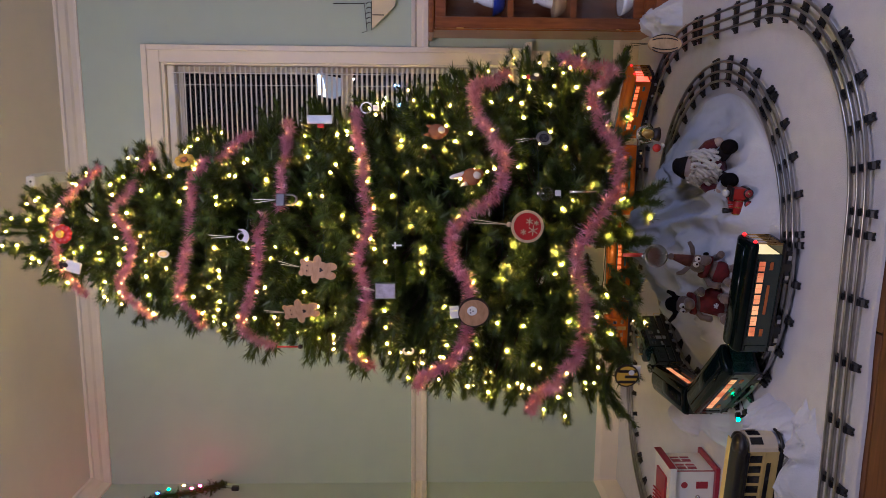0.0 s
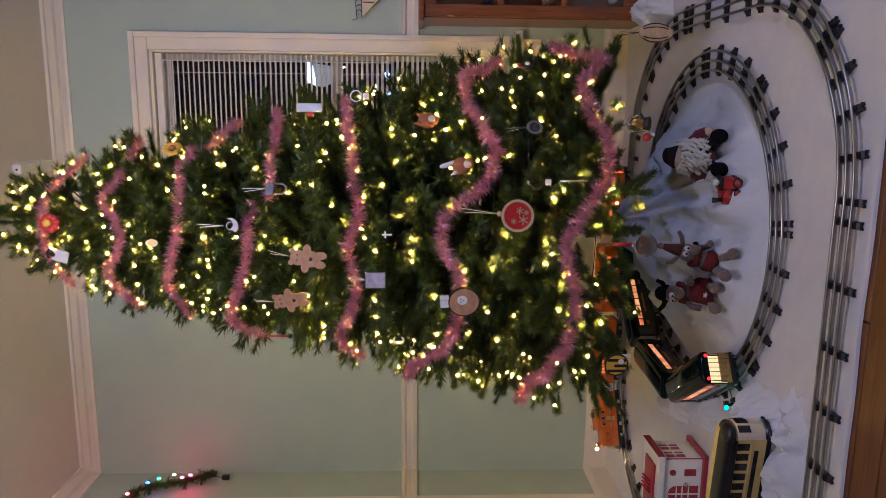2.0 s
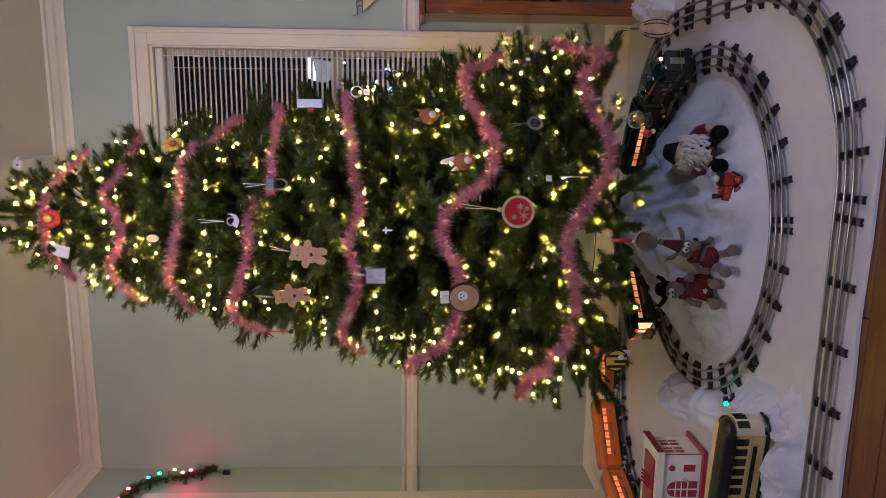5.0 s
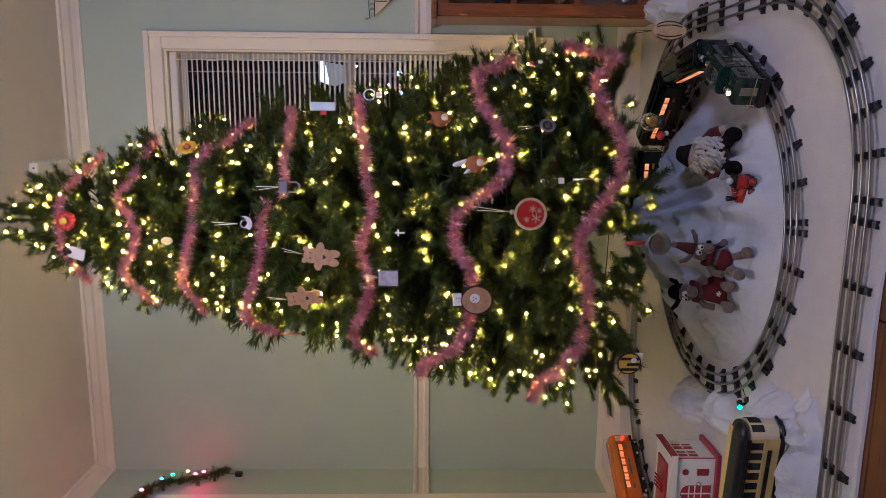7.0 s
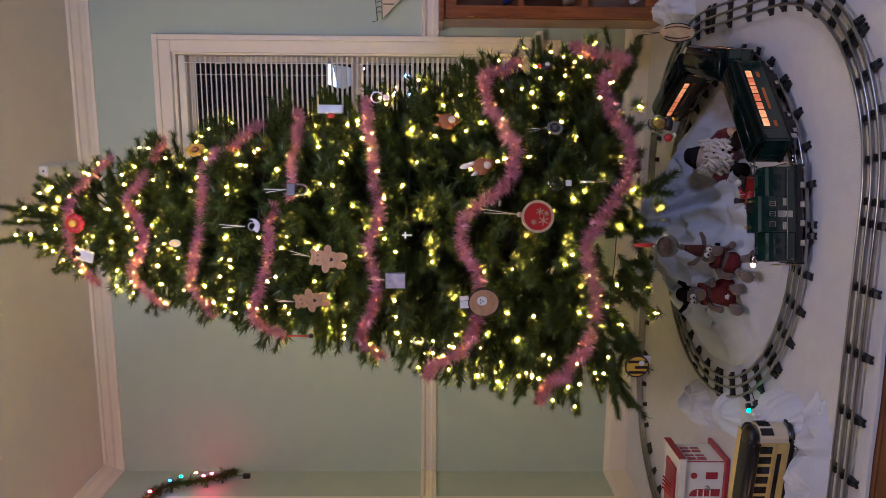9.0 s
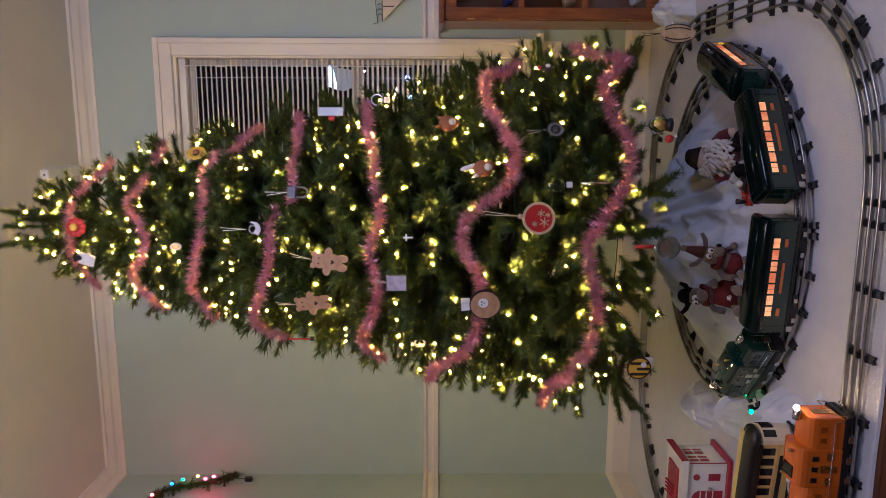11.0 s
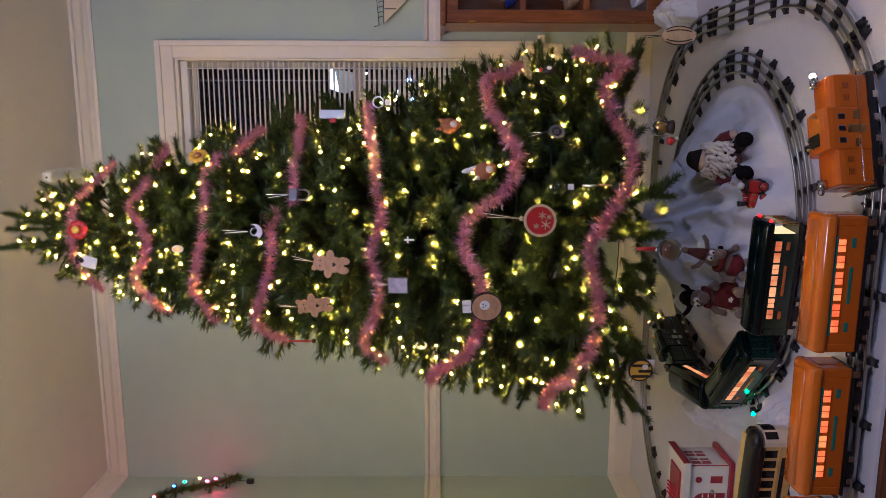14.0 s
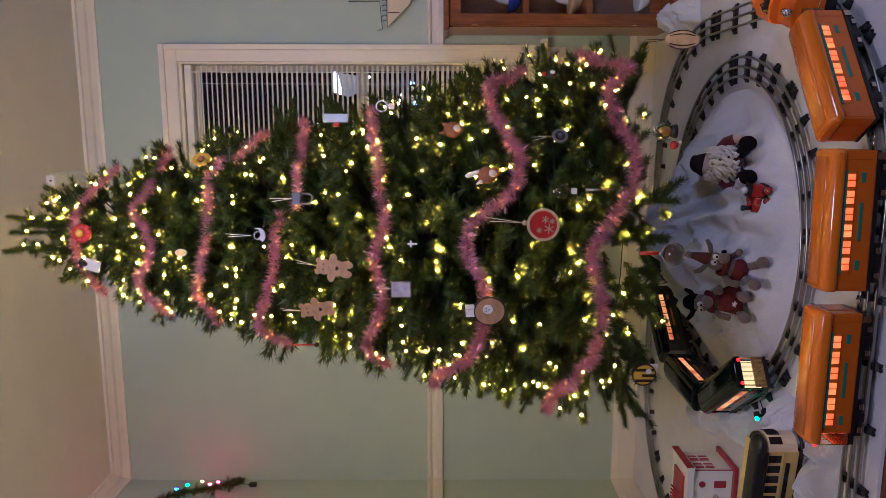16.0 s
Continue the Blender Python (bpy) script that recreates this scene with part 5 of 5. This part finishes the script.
def build_station():
    """A tin station: white walls, crimson trim, arched doors; its back and right side turn to the tracks."""
    st = empty("tin_station", pose(-1.026, 2.150, 0), "white tin toy station with dark red roof edge and windows", "toy building")
    L, W, H = 0.34, 0.125, 0.142
    part("base", box(-L - 0.012, -W - 0.014, 0, 0.014, 0.014, 0.012, 0.002), TIN_RED, st)
    part("wall_box", box(-L, -W, 0.012, 0, 0, H, 0.001), TIN_WHITE, st)
    rf = part("roof", box(-L - 0.012, -W - 0.012, H, 0.012, 0.012, H + 0.006, 0.001), TIN_WHITE, st)
    part("fascia", box(-L - 0.014, -W - 0.0145, H - 0.010, 0.0145, -W - 0.012, H + 0.010, 0.0008), TIN_WHITE, rf)
    part("fascia", box(0.012, -W - 0.012, H - 0.010, 0.0145, 0.014, H + 0.012, 0.0008), TIN_RED, rf)
    part("roof_panel", box(-L + 0.03, -W + 0.02, H + 0.006, -0.03, -0.02, H + 0.012, 0.002), TIN_RED, rf)
    part("corner_trim", box(-0.0005, -W - 0.0015, 0.012, 0.0015, -W + 0.0025, H - 0.010), TIN_RED, st)
    bm = bmesh.new()
    for k in range(4):
        add_cyl(bm, (-0.10 - 0.012 * k, -W + 0.045, H + 0.012), (-0.085 - 0.012 * k, -W + 0.075, H + 0.028), 0.003, seg=6)
    part("roof_sign", bm, TIN_RED, rf)
    front = -W
    y0, y1 = front - 0.0016, front + 0.0005
    part("round_window", disc(bmesh.new(), 0.010, y0, y1, -0.045, 0.102, 18), TIN_RED, st)
    part("sign_board", box(-0.056, y0, 0.030, -0.034, y1, 0.066), TIN_RED, st)
    for cx in (-0.115, -0.205):
        arch = [(cx + 0.026 * math.cos(a), 0.088 + 0.026 * math.sin(a)) for a in np.linspace(0, math.pi, 11)] + [(cx - 0.026, 0.02), (cx + 0.026, 0.02)]
        d = part("arched_door", prism(arch, "y", y0, y1), TIN_RED, st)
        part("mullion", box(cx - 0.0022, y0 - 0.001, 0.02, cx + 0.0022, y0 + 0.0002, 0.112), TIN_WHITE, d)
        for z in (0.050, 0.070, 0.088):
            part("transom", box(cx - 0.025, y0 - 0.0008, z - 0.0018, cx + 0.025, y0 + 0.0002, z + 0.0018), TIN_WHITE, d)
        part("lamp", ball((cx + 0.035, front - 0.008, 0.062), 0.007), NICKEL, st)
    for y in (-0.095, -0.045):
        w = part("side_window", box(-0.0005, y - 0.016, 0.060, 0.0016, y + 0.016, 0.118), TIN_RED, st)
        part("mullion", box(0.0012, y - 0.0018, 0.060, 0.0026, y + 0.0018, 0.118), TIN_WHITE, w)
        part("transom", box(0.0012, y - 0.016, 0.088, 0.0024, y + 0.016, 0.092), TIN_WHITE, w)


def build_trolley():
    tr = empty("toy_trolley", pose(-0.870, 1.645, 0, 0, 0, -7) @ Matrix.Diagonal((1, 0.96, 1.14, 1)), "pale yellow toy trolley car with black roof and windows", "toy trolley")
    hl, hw, z0, z1 = 0.115, 0.038, 0.040, 0.108
    bm = box(-hl, -hw, z0, hl, hw, z1, 0.002)
    part("body", bm, TROLLEYYELLOW, tr)
    for d in (-1, 1):
        out = [(hw * math.cos(a), d * hl + d * 0.030 * math.sin(a)) for a in np.linspace(0, math.pi, 11)]
        bm = prism(out, "z", z0 + 0.004, z1 - 0.004)
        bm.transform(Matrix(((0, 1, 0, 0), (1, 0, 0, 0), (0, 0, 1, 0), (0, 0, 0, 1))) @ Matrix())
        for v in bm.verts:
            v.co.x, v.co.y = v.co.y, v.co.x
            v.co.x, v.co.y = v.co.y, v.co.x
        bmesh.ops.recalc_face_normals(bm, faces=bm.faces)
        e = part("rounded_end", bm, CREAM, tr)
        for k in range(3):
            a = math.pi * (0.27 + 0.23 * k)
            p = Vector((d * hl + d * 0.0302 * math.sin(a), hw * 1.004 * math.cos(a), 0.088))
            bmw = box(-0.001, -0.009, -0.013, 0.001, 0.009, 0.013)
            w = part("end_window", bmw, SMOKEDGLASS, e)
            w.matrix_basis = Matrix.Translation(p) @ Matrix.Rotation(math.atan2(math.cos(a) * 0.030, d * math.sin(a) * 0.038), 4, "Z")
        part("bumper", tube([(d * hl + d * 0.034 * math.sin(a), (hw + 0.003) * math.cos(a), 0.036) for a in np.linspace(0, math.pi, 11)], 0.004, 6), BLACK, tr)
    bm = bmesh.new()
    out = [(hl * 1.22 * math.copysign(abs(math.cos(a)) ** 0.35, math.cos(a)), (hw + 0.006) * math.copysign(abs(math.sin(a)) ** 0.6, math.sin(a))) for a in np.linspace(0, math.tau, 41)[:-1]]
    add_prism(bm, out, "z", z1, z1 + 0.012)
    bmesh.ops.bevel(bm, geom=[e for e in bm.edges if min(v.co.z for v in e.verts) > z1 + 0.011], offset=0.007, segments=3, profile=0.5, affect="EDGES")
    rf = part("roof", smooth(bm), BLACK, tr)
    part("roof_edge", box(-hl * 1.0, 0.016, z1 + 0.0125, hl * 1.0, hw + 0.004, z1 + 0.0155, 0.001), TROLLEYYELLOW, rf)
    bm = box(-hl * 1.05, -0.043, z1 + 0.004, hl * 1.05, 0.010, z1 + 0.022, 0.008)
    for d in (-1, 1):
        add_ball(bm, (d * hl * 1.02, -0.014, z1 + 0.010), 0.032, (0.95, 0.98, 0.42), 20, 10)
    part("clerestory", smooth(bm), BLACK, rf)
    for sy in (-1, 1):
        ys = sorted((sy * (hw - 0.0005), sy * (hw + 0.0012)))
        for k in range(8):
            x = -hl + 0.017 + k * 0.0276
            part("side_window", box(x - 0.0095, ys[0], 0.076, x + 0.0095, ys[1], 0.102, 0.001), SMOKEDGLASS, tr)
        part("letter_board", box(-0.085, ys[0], 0.056, 0.085, ys[1] + 0.0004, 0.065), SMOKEDGLASS, tr)
        part("sill_rail", box(-hl, sy * (hw + 0.001) - 0.001, 0.070, hl, sy * (hw + 0.001) + 0.001, 0.0725), TROLLEYYELLOW, tr)
        part("roof_bracket", box(-hl, sy * (hw + 0.004) - 0.002, z1 - 0.003, hl, sy * (hw + 0.004) + 0.002, z1 + 0.001), BLACK, rf)
    part("underframe", box(-hl, -hw + 0.004, 0.028, hl, hw - 0.004, z0, 0.002), BLACK, tr)
    for x in (-0.07, 0.07):
        t = part("truck", box(x - 0.030, -0.032, 0.012, x + 0.030, 0.032, 0.028, 0.003), NICKEL, tr)
        for sy in (-1, 1):
            for dx in (-0.020, 0.020):
                part("wheel", cyl((x + dx, sy * 0.026, 0.014), (x + dx, sy * 0.034, 0.014), 0.014, seg=16), NICKEL, t)


def snow_heap(name, x, y, rx, ry, h, seed, turn=0):
    bm = bmesh.new()
    n, m = 88, 34
    rings = []
    for i in range(m):
        q = 1 - i / (m - 1)
        ring = []
        for k in range(n):
            a = k * math.tau / n
            w = 1 + 0.34 * noise.noise((2.2 * math.cos(a), 2.2 * math.sin(a), seed)) + 0.10 * noise.noise((6 * math.cos(a), 6 * math.sin(a), seed))
            px, py = rx * q * w * math.cos(a), ry * q * w * math.sin(a)
            # long soft creases with smaller ones across them
            bend = 0.9 * noise.noise((px * 9, py * 9, seed + 3))
            f = 1 - 2.4 * abs(noise.noise((px * 13 + bend, py * 24 + bend, seed + 5)))
            g = 1 - 2.2 * abs(noise.noise((px * 34 + 2 * bend, py * 26, seed + 2)))
            z = h * (1 - q ** 2.4) * (0.55 + 0.50 * f + 0.20 * g) if i else -0.003
            ring.append(bm.verts.new((px, py, max(z, -0.003))))
        rings.append(ring)
    for a, b in zip(rings, rings[1:]):
        for k in range(n):
            bm.faces.new((a[k], a[(k + 1) % n], b[(k + 1) % n], b[k])).smooth = True
    bmesh.ops.remove_doubles(bm, verts=bm.verts, dist=1e-6)
    ob = part(name, bm, COTTON)
    ob.matrix_basis = pose(x, y, 0, 0, 0, turn)
    return tagged(ob, "crumpled heap of white snow batting on the sheet", "snow batting", "snow batting heaps")


def build_signal():
    sg = empty("track_signal", pose(-0.787, 1.874, 0, 0, 0, 35), "small black track lamp with lit green lens", "signal lamp")
    part("base", box(-0.022, -0.012, 0, 0.018, 0.012, 0.006, 0.001), BLACK, sg)
    part("post", cyl((0, 0, 0.006), (0, 0, 0.026), 0.004), BLACK, sg)
    part("lamp_body", box(-0.008, -0.007, 0.018, 0.010, 0.007, 0.030, 0.002), BLACK, sg)
    part("lens", ball((-0.010, -0.006, 0.028), 0.0058), SIGNALGLOW, sg, "glowing green lens")
    part("wire", tube([(0.016, 0, 0.004), (0.05, 0.012, 0.003), (0.075, 0.03, 0.002)], 0.0013, 5), BLACK, sg)


def build_cabinet():
    cb = empty("display_cabinet", pose(0.356, 2.806, 0), "low cherry wood display cabinet with glass doors", "cabinet")
    W, Dp, H, t = 0.962, 0.292, 0.880, 0.022
    part("side_panel", box(0, 0.022, -0.004, t, Dp, H - 0.02, 0.002), CABWOOD, cb)
    part("side_panel", box(W - t, 0.022, -0.004, W, Dp, H - 0.02, 0.002), CABWOOD, cb)
    part("back_panel", box(t, Dp - 0.01, 0.0, W - t, Dp, H - 0.02), CABWOOD, cb)
    part("top", box(-0.014, -0.012, H - 0.02, W + 0.014, Dp, H, 0.005), CABWOOD, cb)
    part("plinth", box(t, 0.024, -0.006, W - t, Dp - 0.012, 0.060, 0.002), CABWOOD, cb)
    part("base_moulding", box(0.05, -0.14, -0.007, W + 0.01, 0.014, 0.07, 0.006), CABWOOD, cb)
    for z in (0.335, 0.572):
        part("shelf", box(t, 0.03, z - 0.007, W - t, Dp - 0.01, z + 0.007), CABWOOD, cb)
    part("floor_board", box(t, 0.02, 0.062, W - t, Dp - 0.01, 0.078), CABWOOD, cb)
    for x0, x1 in ((0.004, W / 2 - 0.002), (W / 2 + 0.002, W - 0.004)):
        d = empty("door", Matrix(), "", "")
        d.parent = cb
        bm = bmesh.new()
        add_box(bm, x0, 0, 0.07, x0 + 0.042, 0.02, H - 0.025, 0.003)
        add_box(bm, x1 - 0.042, 0, 0.07, x1, 0.02, H - 0.025, 0.003)
        add_box(bm, x0 + 0.042, 0.0005, 0.07, x1 - 0.042, 0.0195, 0.11, 0.003)
        add_box(bm, x0 + 0.042, 0.0005, H - 0.065, x1 - 0.042, 0.0195, H - 0.025, 0.003)
        for z in (0.336, 0.573):
            add_box(bm, x0 + 0.042, 0.002, z - 0.011, x1 - 0.042, 0.018, z + 0.011, 0.002)
        add_box(bm, (x0 + x1) / 2 - 0.010, 0.003, 0.11, (x0 + x1) / 2 + 0.010, 0.017, H - 0.065, 0.002)
        part("door_frame", bm, CABWOOD, d)
        pane = part("pane", box(x0 + 0.042, 0.009, 0.11, x1 - 0.042, 0.012, H - 0.065), WINGLASS, d)
        pane.visible_shadow = False
        for z in (0.16, H - 0.12):
            part("hinge", cyl((x0 if x0 < 0.1 else x1, -0.003, z - 0.015), (x0 if x0 < 0.1 else x1, -0.003, z + 0.015), 0.003, seg=8), BRASS, d)
    # what stands on the shelves
    china = material("white_china", (0.78, 0.78, 0.80), 0.15, vary=0.04, coat=0.4)
    cobalt = material("cobalt_glass", (0.012, 0.03, 0.22), 0.08, vary=0.1, coat=0.5)
    rush = material("tan_basketwork", (0.40, 0.27, 0.14), 0.8, vary=0.4, scale=160, bump=0.8, bump_scale=260)
    vase = [(0.020, 0), (0.034, 0.02), (0.040, 0.05), (0.030, 0.085), (0.018, 0.105), (0.022, 0.12)]
    bowl = [(0.022, 0), (0.040, 0.012), (0.052, 0.034), (0.056, 0.05), (0.050, 0.048)]
    for nm, prof, mat, x, z, lab in (("vase", vase, china, 0.50, 0.580, "white china vase"), ("glass_dish", bowl, cobalt, 0.475, 0.580, "cobalt blue glass dish"), ("pitcher", vase, china, 0.50, 0.343, "white china pitcher"), ("basket", bowl, rush, 0.472, 0.343, "small tan woven basket"), ("china_bowl", bowl, china, 0.485, 0.079, "white china bowl"), ("china_jar", vase, china, 0.60, 0.079, "white china jar")):
        ob = part(nm, lathe(prof, 20), mat)
        ob.matrix_basis = pose(x, 2.935 + (0.05 if nm in ("vase", "pitcher") else 0), z)
        tagged(ob, lab + " on a cabinet shelf", "tableware")


def build_wall_things():
    # a cream plate on a wire holder
    h = empty("plate_holder", pose(0.380, WALL_Y - 0.004, 1.110), "black wire wall holder with cream plate", "wall decoration")
    part("wire_frame", tube([(-0.005, -0.02, 0.04), (0.0, -0.02, 0.02), (0.11, -0.02, 0.03), (0.11, -0.008, 0.16)], 0.0018, 6), BLACK, h)
    part("wire_frame", tube([(0.005, -0.03, 0.0), (0.12, -0.03, 0.0)], 0.0018, 6), BLACK, h)
    for k in range(5):
        part("scroll", tube([(0.03 + 0.02 * k, -0.02, 0.022), (0.035 + 0.02 * k, -0.03, 0.010), (0.03 + 0.02 * k, -0.03, 0.0)], 0.0015, 5), BLACK, h)
    part("plate", prism([(0.012, -0.006), (0.10, -0.095), (0.30, -0.12), (0.34, 0.0), (0.012, 0.0)], "y", -0.03, -0.022), CREAM, h)
    part("plate_line", box(0.062, -0.0315, -0.05, 0.066, -0.0302, -0.004), DARK, h)
    # slim white box on the ceiling by the crown moulding
    al = empty("ceiling_sensor", pose(-0.218, 2.875, CEIL_Z), "slim white plastic box fixed to the ceiling", "sensor")
    part("housing", box(-0.020, -0.13, -0.034, 0.020, 0.13, 0, 0.008, 3), WHITE, al)
    part("lens", ball((0, -0.126, -0.018), 0.006), DARK, al)
    part("mount", box(-0.026, -0.10, -0.006, 0.026, 0.10, 0, 0.002), WHITE, al)
    # evergreen garland with coloured bulbs over the door casing
    rng = np.random.default_rng(21)
    ga = empty("evergreen_garland", Matrix(), "short green garland with coloured lights over the door casing", "garland")
    x = LEFT_X + 0.035
    pts = [Vector((x, y, z)) for y, z in ((2.725, 2.094), (2.806, 2.095), (2.887, 2.081), (2.938, 2.036), (2.964, 1.965), (2.985, 1.895), (3.022, 1.834), (3.042, 1.804))]
    part("stem", tube(pts, 0.004, 6), BARK, ga)
    tris = []
    for p, q in zip(pts, pts[1:]):
        d = q - p
        tris.append(sprig(int(d.length * 3800), d.length, 0.045, rng, 0.0013) @ turn_to(d).T + np.array(p))
    for k in range(60):
        p = pts[rng.integers(len(pts))].lerp(pts[rng.integers(2, len(pts))], 0.0)
        d = Vector((rng.normal(), rng.normal(), rng.normal() - 0.3)).normalized()
        tris.append(sprig(40, 0.035, 0.02, rng, 0.0012) @ turn_to(d).T + np.array(p))
    tagged(triangles("needles", tris, NEEDLE, ga), kind="stuff")
    for (y, z), (nm, c) in zip(((2.898, 2.025), (2.934, 1.99), (2.965, 1.935), (2.94, 1.894), (2.961, 1.864), (2.806, 2.075), (2.725, 2.084)), (("blue", (0.02, 0.12, 1)), ("green", (0.02, 1, 0.2)), ("amber", (1, 0.4, 0.06)), ("red", (1, 0.02, 0.1)), ("red", (1, 0.02, 0.1)), ("red", (1, 0.03, 0.05)), ("red", (1, 0.03, 0.05)))):
        part("coloured_bulb", ball((x + 0.040, y, z), 0.0055, (1, 1, 1.5), 8, 6), glowing(nm + "_bulb", c, 62 if nm == "red" else 14), ga, nm + " lit bulb")
    pl = empty("cord_plug", pose(LEFT_X + 0.03, 3.023, 1.733), "black cord end hanging by the corner", "plug")
    part("plug_body", box(-0.010, -0.010, -0.02, 0.010, 0.010, 0.012, 0.004), BLACK, pl)
    part("cord", tube([(0, 0, 0.012), (0.002, 0.004, 0.05), (0.0, 0.015, 0.075)], 0.0018, 5), WIRE, pl)


def build_night_lights():
    lan = empty("yard_lantern", pose(0.244, 4.347, 1.46), "lit white lantern outside the window", "lantern")
    cold = glowing("cold_white_panel", (0.85, 0.93, 1.0), 2.2)
    dim = glowing("dim_white_panel", (0.8, 0.85, 0.9), 0.12)
    part("lit_panel", prism([(-0.09, 0.0), (-0.07, 0.055), (0.05, 0.065), (0.055, 0.03)], "y", -0.01, 0.01), cold, lan)
    part("side_panel", prism([(-0.10, -0.03), (-0.06, -0.12), (0.02, -0.10), (0.04, 0.02), (-0.09, -0.005)], "y", -0.012, 0.008), dim, lan)
    part("post", box(-0.04, -0.02, -1.9, 0.0, 0.02, -0.10), DARK, lan)
    blue = glowing("blue_white_bulb", (0.22, 0.42, 1.0), 60)
    warm = glowing("warm_white_bulb", (1.0, 0.85, 0.6), 14)
    sh = empty("lit_shrub", pose(0.22, 4.246, -0.45), "bare shrub outside strung with small lights", "shrub")
    rng = np.random.default_rng(9)
    bm = bmesh.new()
    frost = material("frosted_twig", (0.30, 0.32, 0.36), 0.8, vary=0.3)
    for k in range(26):
        a, ln = rng.random() * math.tau, 0.9 + rng.random() * 0.8
        p = [Vector((0.05 * math.cos(a), 0.05 * math.sin(a), 0))]
        for q in range(5):
            p.append(p[-1] + Vector((math.cos(a) * 0.07 + rng.normal() * 0.03, math.sin(a) * 0.07 + rng.normal() * 0.03, ln / 5)))
        add_tube(bm, p, [0.012, 0.010, 0.008, 0.006, 0.004, 0.002], 5)
    tagged(part("twigs", bm, frost, sh), kind="stuff")
    for x, z in ((-0.006, 1.496), (-0.113, 1.478)):
        part("bulb", ball((x, -0.1, z), 0.013, u=10, v=8), blue, sh)
    for k in range(12):
        part("bulb", ball((-0.1 + rng.normal() * 0.16, -0.1, 1.55 + rng.normal() * 0.22), 0.006, u=8, v=6), warm, sh)


build_toys()
build_station()
build_trolley()
snow_heap("snow_batting", -0.748, 1.690, 0.075, 0.110, 0.075, 1.0)
snow_heap("snow_batting", -0.830, 1.556, 0.200, 0.062, 0.062, 4.0, 5)
snow_heap("snow_batting", -1.07, 1.545, 0.11, 0.055, 0.050, 6.0, 5)
snow_heap("snow_batting", -0.935, 2.262, 0.075, 0.090, 0.065, 7.0)
snow_heap("snow_batting", -0.870, 2.03, 0.070, 0.060, 0.050, 9.0)
snow_heap("snow_batting", 0.381, 2.725, 0.085, 0.15, 0.085, 12.0)
build_signal()
build_cabinet()
build_wall_things()
build_night_lights()

motions()
